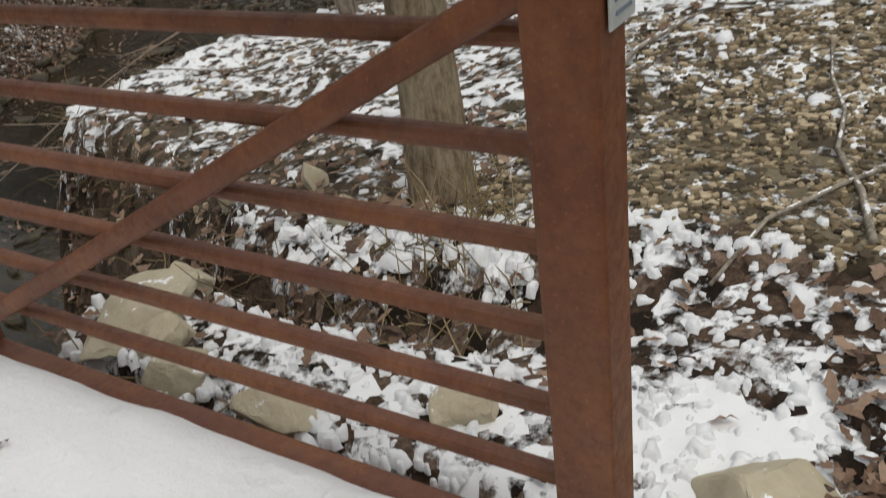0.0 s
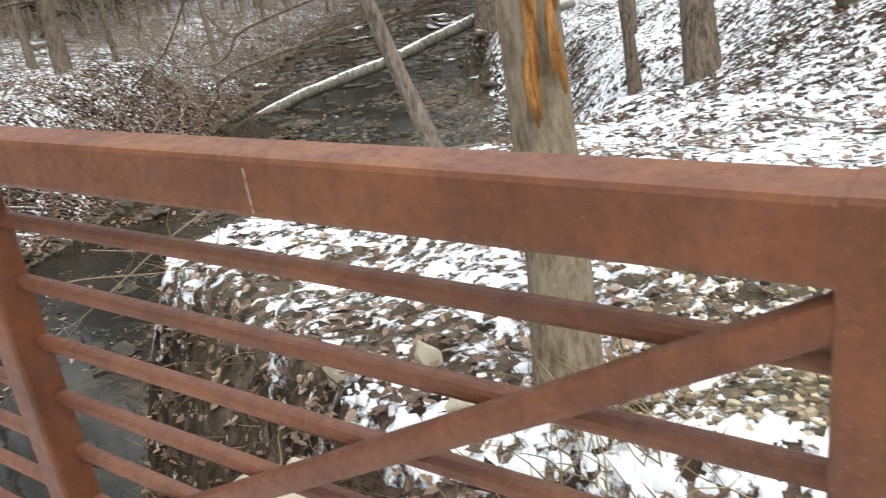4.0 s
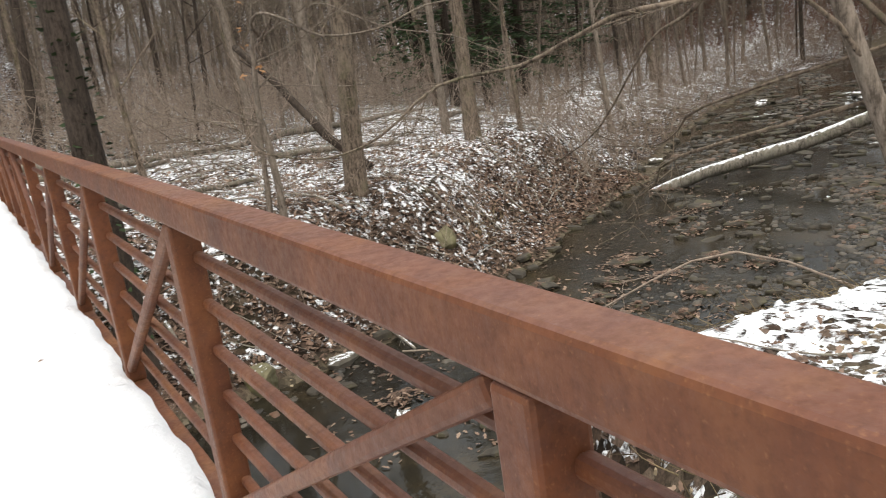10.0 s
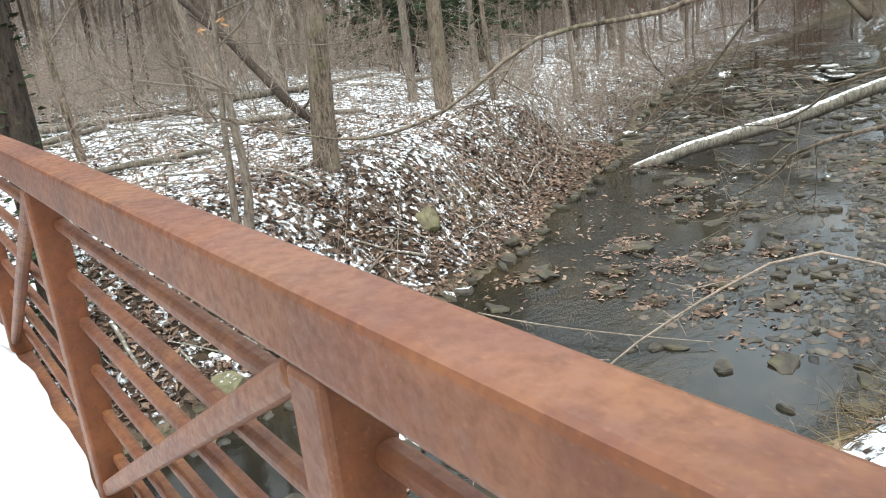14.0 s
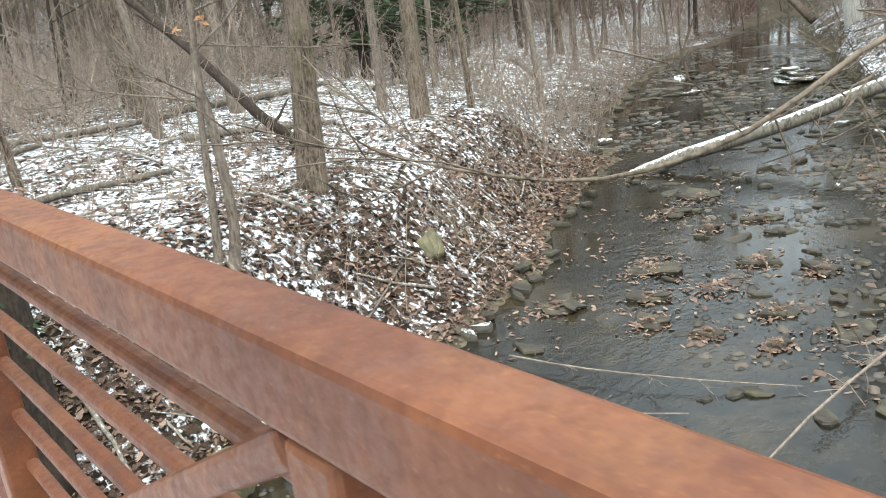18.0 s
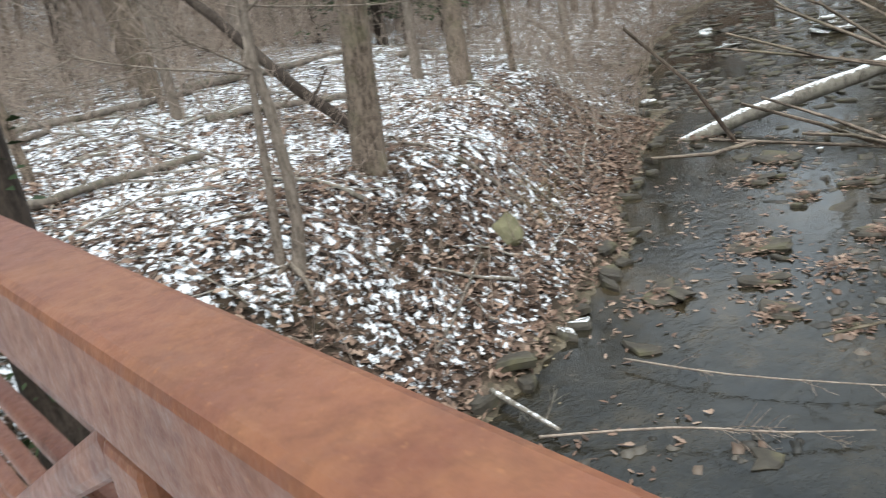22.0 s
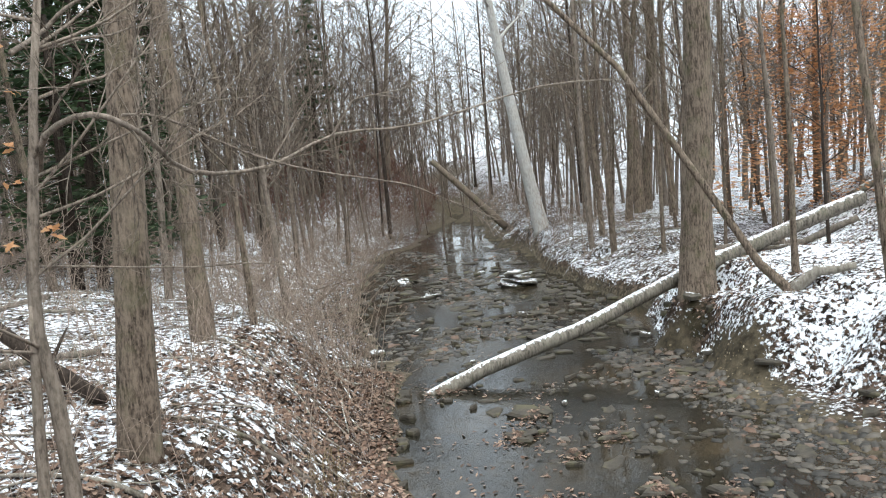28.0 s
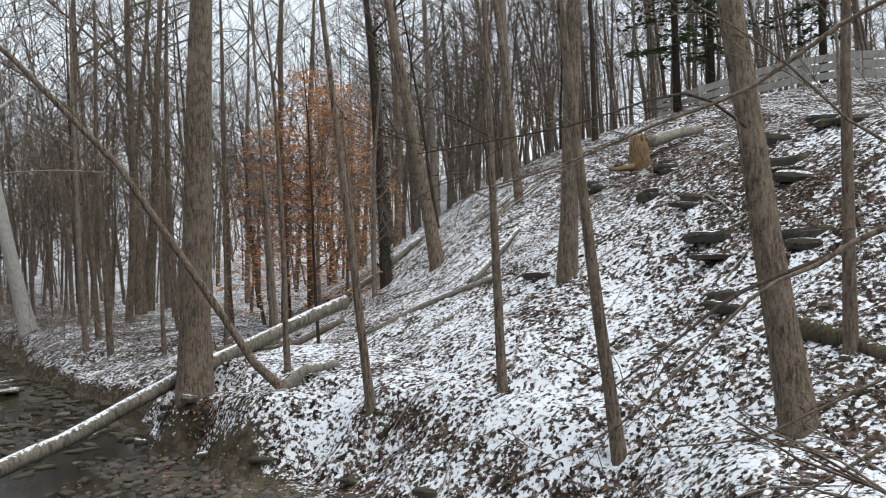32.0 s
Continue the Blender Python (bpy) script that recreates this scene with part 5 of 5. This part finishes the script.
trunk_lying("fallen_log", [(-1.9, 18.4, 0.06), (-0.8, 18.6, 0.07), (0.5, 18.9, 0.05)], 0.11, 0.09, DEADWOOD, "snowy log lying across the trail's end", 8)
trunk_lying("fallen_log", [(-0.9, 19.4, 0.2), (0.2, 19.6, 0.14), (1.4, 19.7, 0.1)], 0.12, 0.1, DEADWOOD, "snowy log lying behind another one", 9)
trunk_lying("leaning_dead_stem", [(6.9, 15.3, gz(6.9, 15.3)), (6.13, 15.6, -0.05), (5.77, 16.82, 1.05), (5.3, 17.9, 2.0)], 0.10, 0.07, BARK_DARK, "dark dead stem leaning against the oak", 10, "dead tree", 8, 2)
for i, (x, y, w, ln, r) in enumerate([(3.0, 15.4, 10, 3.2, 0.09), (1.9, 18.4, 25, 4.0, 0.11), (7.2, 17.6, -8, 3.0, 0.10), (4.4, 20.5, 5, 5, 0.12), (-3.4, 25, -30, 5, 0.15), (9.5, 22, 14, 5, 0.13), (-4.5, 30, 20, 6, 0.2), (13.6, 22, 40, 4, 0.12), (24, 27.5, 60, 4.5, 0.16), (6.9, 13.6, 120, 2.2, 0.045), (5.2, 11.5, 30, 1.8, 0.03), (26, 9.6, 110, 5, 0.15), (20.5, 9.8, 80, 3, 0.07)]):
    a = radians(w)
    pts = [(x + u * ln * math.cos(a), y + u * ln * math.sin(a), gz(x + u * ln * math.cos(a), y + u * ln * math.sin(a)) + r * 0.7) for u in (-0.5, -0.2, 0.1, 0.5)]
    trunk_lying("fallen_log", pts, r * 0.75, r * 0.5, DEADWOOD_BARE, "weathered fallen log with patches of snow", 20 + i, sides=8, stubs=1)
trunk_lying("fallen_log", [(11.3, 0.45, gz(11.3, 0.45) + 0.06), (10.65, 0.27, gz(10.65, 0.27) + 0.03), (9.7, 0.0, gz(9.7, 0.0) - 0.04)], 0.2, 0.12, bark("mossy_rotten_wood", (0.03, 0.025, 0.018), (0.10, 0.078, 0.052), 0.4, 0.8, 0.3), "mossy rotten log lying behind the big tree", 64)
# dead boughs heaped in the hollow of the hillside
for i in range(9):
    q = random.Random(1400 + i)
    x, y, w, ln = 26.6 + q.uniform(-1.4, 1.8), 2.9 + q.uniform(-1.0, 0.8), radians(-62 + q.uniform(-45, 45)), q.uniform(0.8, 2.4)
    pts = [(x + v * ln * math.cos(w), y + v * ln * math.sin(w), gz(x + v * ln * math.cos(w), y + v * ln * math.sin(w)) + 0.06 + 0.12 * (i % 3) * v) for v in (0, 0.35, 0.7, 1.0)]
    trunk_lying("dead_bough", pts, 0.035, 0.018, DEADWOOD, "snowy dead bough lying in the hollow of the hillside", 1420 + i, "branch", 6, 1)


def limb(name, pts, r0, r1, material, label, seed, twigs=14, reach=0.8):
    """A bare bough with fine side twigs."""
    rng = random.Random(seed)
    base = Vector(pts[0])
    t = thing(name, base, label, "branch")
    raw = [Vector(p) - base for p in pts]
    line = []
    for i in range(len(raw) - 1):
        p0, p1, p2, p3 = raw[max(i - 1, 0)], raw[i], raw[i + 1], raw[min(i + 2, len(raw) - 1)]
        for u in (0.0, 0.34, 0.67):
            line.append(0.5 * (2 * p1 + (p2 - p0) * u + (2 * p0 - 5 * p1 + 4 * p2 - p3) * u * u + (3 * p1 - p0 - 3 * p2 + p3) * u ** 3))
    line.append(raw[-1])
    link("bough", Tubes().add(line, taper(r0, r1, len(line)), 7, 0.05, rng=rng).mesh("bough"), material, t)
    tw = Tubes()
    for i in range(twigs):
        s = rng.uniform(0.15, 0.98) * (len(line) - 1)
        k = int(s)
        q = line[k].lerp(line[k + 1], s - k)
        d = (line[k + 1] - line[k]).normalized() + Vector((rng.uniform(-0.9, 0.9), rng.uniform(-0.9, 0.9), rng.uniform(-0.9, 0.7)))
        grow(tw, q, d, reach * rng.uniform(0.5, 1.2), r1 * 0.7, 1, rng, 4, -0.02)
    tagged(link("twig_spray", tw.mesh("twig_spray"), material, t), kind="stuff")
    return t


limb("overhanging_bough", [(4.55, 2.45, 0.75), (4.0, 2.55, 1.35), (3.0, 2.82, 1.42), (2.83, 3.22, 1.32), (2.66, 3.59, 1.19), (2.31, 4.04, 1.13), (2.02, 4.42, 0.84), (1.74, 4.76, 0.73), (1.44, 5.08, 0.8), (1.25, 5.3, 0.9)], 0.018, 0.004, BARK, "bare drooping bough that hangs over the creek beside the rail", 31, 9, 0.6)
limb("overhanging_bough", [(4.0, 12.2, 1.85), (3.7, 11.7, 2.1), (3.75, 11.3, 2.2), (4.06, 11.17, 2.05), (4.62, 11.31, 1.78), (5.55, 11.3, 1.78), (6.32, 11.09, 2.03), (7.16, 10.65, 2.08), (8.58, 9.92, 2.41), (9.32, 9.24, 2.44)], 0.026, 0.008, BARK_PALE, "long pale bare bough arching over the creek", 32, 12, 1.0)
limb("overhanging_bough", [(4.88, 12.23, 2.31), (5.08, 11.96, 2.26), (5.47, 11.47, 1.92), (5.81, 11.03, 1.71), (6.3, 10.41, 1.52), (6.51, 10.13, 1.35), (6.79, 9.77, 1.13)], 0.014, 0.004, BARK_PALE, "thin pale bare bough drooping over the creek", 41, 8, 0.7)
limb("overhanging_bough", [(3.75, 12.0, 2.7), (4.45, 12.5, 3.0), (4.61, 12.4, 3.18), (4.87, 12.2, 3.35), (5.15, 11.87, 3.52)], 0.022, 0.010, BARK_PALE, "pale bare bough rising from the twin-stemmed tree", 42, 7, 0.8)
limb("overhanging_bough", [(3.7, 12.0, 1.2), (4.4, 12.6, 1.12), (5.1, 11.94, 0.99), (5.42, 11.53, 0.97), (5.65, 11.23, 0.91)], 0.011, 0.004, BARK_PALE, "thin pale bare bough reaching across the oak", 43, 6, 0.5)
limb("overhanging_bough", [(5.92, 10.89, 1.97), (6.02, 10.76, 2.2), (6.09, 10.68, 2.3), (6.33, 10.36, 2.35), (6.56, 10.07, 2.46)], 0.010, 0.004, BARK_PALE, "short bare side bough turned upwards", 44, 6, 0.5)
limb("overhanging_bough", [(9.3, 0.95, 1.2), (8.2, 2.6, 0.9), (7.4, 3.6, 0.55), (6.8, 4.4, 0.25)], 0.03, 0.006, BARK_DARK, "dark bare bough sloping down before the snowy bank", 33, 8, 0.9)
limb("overhanging_bough", [(8.2, 2.5, 2.6), (7.8, 3.3, 2.9), (7.3, 4.6, 2.55), (6.9, 6.0, 2.3)], 0.018, 0.005, BARK_DARK, "dark bare bough reaching from the leaning tree", 34, 8, 0.9)

limb("fallen_branch", [(4.3, 9.6, -2.72), (4.97, 8.7, -2.66), (5.4, 8.0, -2.68), (5.86, 7.43, -2.7)], 0.014, 0.006, TWIG, "thin pale fallen branch lying in the creek", 35, 6, 0.5)
limb("fallen_branch", [(5.82, 9.85, -2.7), (6.0, 8.8, -2.66), (6.5, 7.7, -2.68), (7.0, 6.9, -2.72)], 0.012, 0.005, TWIG, "thin pale fallen branch lying in the creek", 36, 6, 0.5)
limb("fallen_branch", [(4.6, 10.5, -2.68), (4.5, 10.0, -2.66), (4.46, 9.5, -2.7)], 0.035, 0.02, DEADWOOD, "short snow-topped branch at the water's edge", 37, 2, 0.3)
limb("overhanging_bough", [(6.9, 4.0, -1.6), (5.9, 4.9, -1.0), (4.6, 5.3, -1.25), (3.6, 5.5, -1.65), (3.0, 5.6, -1.9)], 0.016, 0.004, TWIG, "thin pale branch hanging low over the creek", 38, 5, 0.5)

# boughs of the tree that leans out by the bridge
for i, pts in enumerate([[(4.5, 2.45, 1.7), (4.39, 3.47, 1.53), (4.4, 3.87, 1.34), (4.39, 4.29, 1.16), (4.46, 5.06, 0.47), (4.52, 5.82, 0.12)],
                         [(4.6, 2.4, 1.0), (4.23, 3.59, 0.69), (4.35, 4.0, 0.48), (4.4, 4.32, 0.35), (4.42, 4.91, 0.33)],
                         [(4.65, 2.35, 0.7), (4.07, 3.71, 0.35), (4.18, 4.1, 0.1), (4.22, 4.41, -0.08)],
                         [(4.2, 2.6, 2.8), (5.04, 3.0, 3.03), (5.17, 3.84, 2.52), (5.14, 4.55, 2.27), (5.11, 5.17, 2.03), (5.03, 5.85, 1.85)],
                         [(4.4, 2.5, 2.0), (4.88, 3.13, 2.09), (5.07, 3.65, 2.62), (5.14, 4.03, 2.93), (5.27, 4.32, 3.15)]]):
    limb("overhanging_bough", pts, (0.022, 0.012, 0.016, 0.02, 0.014)[i], 0.004, BARK, "thin bare bough of the leaning tree", 140 + i, 5, 0.7)


def clinging_leaves():
    """Withered leaves that still hang on the slim trees of the far bank."""
    rng = random.Random(71)
    for i, (x, y, z) in enumerate([(3.62, 11.94, 2.76), (3.77, 11.82, 1.48), (3.55, 11.99, 1.31), (3.62, 11.94, 2.07), (3.8, 11.8, 1.42), (3.7, 12.0, 2.4), (3.66, 12.05, 1.8)]):
        n = 3
        me = flakes("dead_leaves", np.array([rng.uniform(-0.05, 0.05) for _ in range(n)]), np.array([rng.uniform(-0.05, 0.05) for _ in range(n)]), np.array([rng.uniform(-0.06, 0.06) for _ in range(n)]), np.array([0.05, 0.06, 0.045]), 80 + i, 0.9, 0.5, True)
        ob = link("dead_leaves", me, BEECH)
        ob.matrix_world = pose(x, y, z)
        tagged(ob, "cluster of withered orange-brown leaves on a bare twig", "leaves", "withered leaves on the slim trees")


clinging_leaves()

# ---- evergreens, beech and ivy ----


def conifer(x, y, height, r, seed, low=0.12, sparse=1.0):
    rng = random.Random(seed)
    t = thing("conifer", (x, y, gz(x, y) - 0.1), "tall dark green conifer with drooping branches", "tree")
    link("trunk", Tubes().add([(0, 0, -0.2), (0, 0, height * 0.5), (0, 0, height)], (r, r * 0.6, 0.03), 8, 0.05, rng=rng).mesh("trunk"), BARK_DARK, t)
    tw = Tubes()
    px, py, pz, ps = [], [], [], []
    for i in range(int(85 * sparse)):
        z = height * rng.uniform(low, 0.98)
        ln = (height - z) * 0.24 + 0.5
        w = rng.uniform(0, 6.283)
        line = wander((0, 0, z), (math.cos(w), math.sin(w), rng.uniform(-0.15, 0.2)), ln * rng.uniform(0.6, 1.1), 4, rng, 0.08, -0.05)
        tw.add(line, taper(0.035, 0.008, 5), 3, cap=False)
        for k in range(34):
            s = rng.uniform(0.6, 3.99)
            q = line[int(s)].lerp(line[int(s) + 1], s - int(s))
            px.append(q.x + rng.gauss(0, 0.16)), py.append(q.y + rng.gauss(0, 0.16)), pz.append(q.z + rng.gauss(-0.05, 0.07)), ps.append(rng.uniform(0.09, 0.2))
    link("crown", tw.mesh("crown"), BARK_DARK, t)
    link("needles", flakes("needles", np.array(px), np.array(py), np.array(pz), np.array(ps), seed, 0.5), NEEDLES, t)
    return t


for i, (x, y, h) in enumerate([(23.9, 35.9, 15), (20.5, 37.5, 13), (27.0, 38.0, 16), (15.5, 26.0, 12), (18.6, 28.6, 14), (21.5, 30.0, 13), (48.8, 41.0, 14), (33, 40, 14), (37.0, -7.8, 15), (36.2, -14.3, 13), (39.5, -10.5, 14)]):
    conifer(x, y, h, 0.2, 900 + i, 0.1 if x < 35 else 0.2, 1.0 if y > 0 else 0.85)


def leafy(height, n, spread, low, seed):
    """Withered leaves that still hang on a young beech."""
    g = np.random.default_rng(seed)
    z = g.uniform(low, 1, n) * height
    rad = spread * np.sqrt(np.clip(1.15 - z / height, 0.05, 1)) * np.sqrt(g.uniform(0, 1, n))
    w = g.uniform(0, 6.283, n)
    z = np.round(z / 0.6 + 0.35 * np.sin(3 * w)) * 0.6 + g.normal(0, 0.13, n) - 0.12 * rad
    return flakes("leaves", rad * np.cos(w), rad * np.sin(w), z, g.uniform(0.06, 0.12, n), seed, 0.35)


for i, (x, y, h) in enumerate([(29.6, 8.1, 8.5), (31.5, 9.6, 7.5), (33.0, 7.2, 8.0)]):
    t = tree_at(x, y, 0.07, h, 950 + i, material=BARK_PALE, label="young beech holding its orange-brown withered leaves", first=0.2, limbs=16, reach=0.35)
    link("leaves", leafy(h, 3400, 2.7, 0.12, 960 + i), BEECH, t)


def ivy(x, y, r, z0, z1, n, seed, label):
    g = np.random.default_rng(seed)
    w, z = g.uniform(0, 6.283, n), g.uniform(z0, z1, n)
    d = r * (1.02 - 0.03 * z) + np.abs(g.normal(0, 0.05, n))
    me = flakes("ivy", x + d * np.cos(w), y + d * np.sin(w), gz(x, y) + z, g.uniform(0.03, 0.07, n), seed, 0.9)
    return tagged(link("ivy", me, IVY), label, "ivy", kind="stuff")


ivy(0.97, 10.65, 0.21, 0.2, 6, 350, 41, "dark green ivy climbing a tree trunk")
ivy(28.5, 5.8, 0.2, 0.5, 9, 1500, 42, "dark green ivy climbing a tree trunk")
tree_at(28.5, 5.8, 0.19, 16, 43, material=BARK_DARK, label="tall leafless tree wrapped in ivy", first=0.5)


def grass_tufts():
    """Withered grass at the foot of the snag and along the bank."""
    rng = random.Random(17)
    t = Tubes()
    for cx, cy, n, ln in ((1.15, -0.95, 60, 0.28), (0.95, -1.15, 40, 0.25), (1.5, -0.6, 30, 0.22), (7.6, 12.6, 70, 0.3), (8.2, 12.9, 60, 0.3), (-3.2, 18.5, 260, 0.5), (-2.2, 19.5, 240, 0.5), (-3.0, 21.5, 260, 0.5), (-1.9, 21.2, 200, 0.4), (-2.4, 23.5, 220, 0.5), (1.2, 18.2, 100, 0.5)):
        for i in range(n):
            x, y = cx + rng.gauss(0, 0.14 if ln < 0.4 else 0.7), cy + rng.gauss(0, 0.12 if ln < 0.4 else 0.7)
            t.add(wander((x, y, gz(x, y) - 0.01), (rng.uniform(-0.8, 0.8), rng.uniform(-0.8, 0.8), 1), ln * rng.uniform(0.6, 1.2), 3, rng, 0.3, -0.16), (0.003, 0.0028, 0.002, 0.001), 3, cap=False)
    k = Mat("withered_grass", 0.8, 0.0, 0.2)
    k.color(k.ramp(k.island(), [(0.0, (0.22, 0.16, 0.08)), (1.0, (0.42, 0.34, 0.20))]))
    return tagged(link("withered_grass", t.mesh("withered_grass"), k.m), "withered straw-coloured grass", "grass", kind="stuff")


grass_tufts()


def bank_tangle():
    """Fine roots, stalks and creepers that hang on the worn earth of the near bank."""
    g = np.random.default_rng(47)
    rng = random.Random(47)
    x, y = g.uniform(0.2, 6.5, 9000), g.uniform(-1.0, 4.8, 9000)
    n, s = banks(x, y)
    keep = (steepness(x, y) > 0.4) & (s > 0.15)
    t = Tubes()
    for px, py in zip(x[keep][:2400], y[keep][:2400]):
        w, ln = rng.uniform(0.6, 2.6), rng.uniform(0.10, 0.38)
        pts = wander((px, py, gz(px, py) + 0.01), (math.cos(w), math.sin(w), rng.uniform(-0.9, 0.9)), ln, 3, rng, 0.35, -0.12)
        t.add(pts, taper(rng.uniform(0.002, 0.0045), 0.001, 4), 3, cap=False)
    k = Mat("root_fibre", 0.9, 0.0, 0.2)
    k.color(k.ramp(k.island(), [(0.0, (0.05, 0.035, 0.02)), (0.6, (0.15, 0.11, 0.06)), (1.0, (0.30, 0.23, 0.13))]))
    return tagged(link("root_tangle", t.mesh("root_tangle"), k.m), "brown roots and stalks hanging on the worn bank", "roots", kind="stuff")


bank_tangle()

# ---- on the hilltop: a board fence and a broken stump ----
PLANK = bark("weathered_grey_boards", (0.30, 0.285, 0.25), (0.48, 0.46, 0.41), 0.0, 0.5)


def fence():
    a, b = Vector((38.0, -7.3)), Vector((29.6, -13.6))
    t = thing("board_fence", (*((a + b) / 2), gz(*((a + b) / 2))), "weathered grey board fence along the hilltop", "fence")
    inv = t.matrix_world.inverted()
    n = 5
    for i in range(n + 1):
        p = a.lerp(b, i / n)
        z = gz(*p)
        bm = box((0.14, 0.14, 1.35), (*p, z + 0.55), 0.01)
        bmesh.ops.transform(bm, matrix=inv, verts=bm.verts)
        part("post", bm, PLANK, t)
        if i < n:
            q = a.lerp(b, (i + 1) / n)
            for h in (0.33, 0.68, 1.03):
                bm = beam((*p, z + h), (*q, gz(*q) + h), 0.04, 0.29, 0.006)
                bmesh.ops.transform(bm, matrix=inv, verts=bm.verts)
                part("board", bm, PLANK, t)


fence()


def broken_stump(x, y):
    rng = random.Random(61)
    t = thing("stump", (x, y, gz(x, y) - 0.05), "broken orange-brown tree stump on the hillside", "stump")
    k = bark("rotten_wood", (0.09, 0.055, 0.032), (0.28, 0.18, 0.10), 0.0, 0.8)
    link("body", Tubes().add([(0, 0, -0.3), (0.02, 0, 0.2), (0, 0.04, 0.6), (0.03, 0.05, 0.95)], (0.42, 0.32, 0.29, 0.25), 11, 0.10, rng=rng).mesh("body"), k, t)
    for i in range(8):
        w = i * 0.8
        link("splinter", Tubes().add([(0.2 * math.cos(w), 0.2 * math.sin(w), 0.8), (0.22 * math.cos(w), 0.22 * math.sin(w), 1.0 + rng.uniform(0, 0.25))], (0.06, 0.01), 5).mesh("splinter"), k, t)
    for w in (0.4, 2.2, 4.3, 5.4):
        link("root", Tubes().add(wander((0.2 * math.cos(w), 0.2 * math.sin(w), 0.1), (math.cos(w), math.sin(w), -0.25), 1.1, 4, rng, 0.2), taper(0.12, 0.04, 5), 6).mesh("root"), k, t)
    return t


broken_stump(24.8, -1.9)
trunk_lying("fallen_log", [(25.2, -2.4, gz(25.2, -2.4) + 0.5), (25.8, -3.4, gz(25.8, -3.4) + 0.35), (26.3, -4.4, gz(26.3, -4.4) + 0.2)], 0.2, 0.15, DEADWOOD, "snow-dusted log lying behind the stump", 62)

# ---- small things on the bridge ----


def sign_plate():
    """The pale plate on the end post; its writing is too small to read."""
    y = FIRST * PANEL - 0.0745
    k = Mat("pale_plate", 0.45, 0.3, 0.5)
    k.color(k.ramp(k.noise(30, 4), [(0.3, (0.50, 0.53, 0.53)), (0.7, (0.62, 0.65, 0.64))]))
    ink = Mat("plate_print", 0.6)
    ink.color((0.16, 0.20, 0.25))
    t = thing("sign_plate", (0.060, y - 0.003, 0.948), "pale metal plate with small dark writing on the end post", "sign")
    part("plate", box((0.080, 0.004, 0.132), (0, 0, 0), 0.001), k.m, t)
    rng = random.Random(3)
    for i in range(7):
        w = rng.uniform(0.025, 0.056)
        part("print", box((w, 0.0015, 0.005 if i != 3 else 0.011), (rng.uniform(-0.006, 0.006), -0.0026, 0.050 - 0.0165 * i), 0), ink.m, t)


sign_plate()


def deck_leaves():
    rng = random.Random(29)
    spots = [(-0.10, 1.66), (-1.44, 4.45), (-0.96, 5.04), (-1.1, 3.0), (-0.7, 2.4), (-1.3, 6.5), (-0.9, 7.7), (-0.5, 8.6), (-1.2, 2.2), (-0.45, 0.9), (-0.35, 4.2), (-0.75, 10.4), (-1.3, 11.6), (-1.5, 1.2), (-0.25, -0.6)]
    for i, (x, y) in enumerate(spots):
        g = flakes("dead_leaf", np.array([0.0, 0.02]), np.array([0.0, 0.015]), np.array([0.0, 0.004]), np.array([0.03, 0.015]) * rng.uniform(0.5, 0.9), 70 + i, 0.25, 0.5)
        ob = link("dead_leaf", g, LEAF)
        ob.matrix_world = pose(x, y, 0.012, 0, 0, rng.uniform(0, 360))
        tagged(ob, "small curled brown leaf on the snowy deck", "leaf", "leaves on the deck")


deck_leaves()
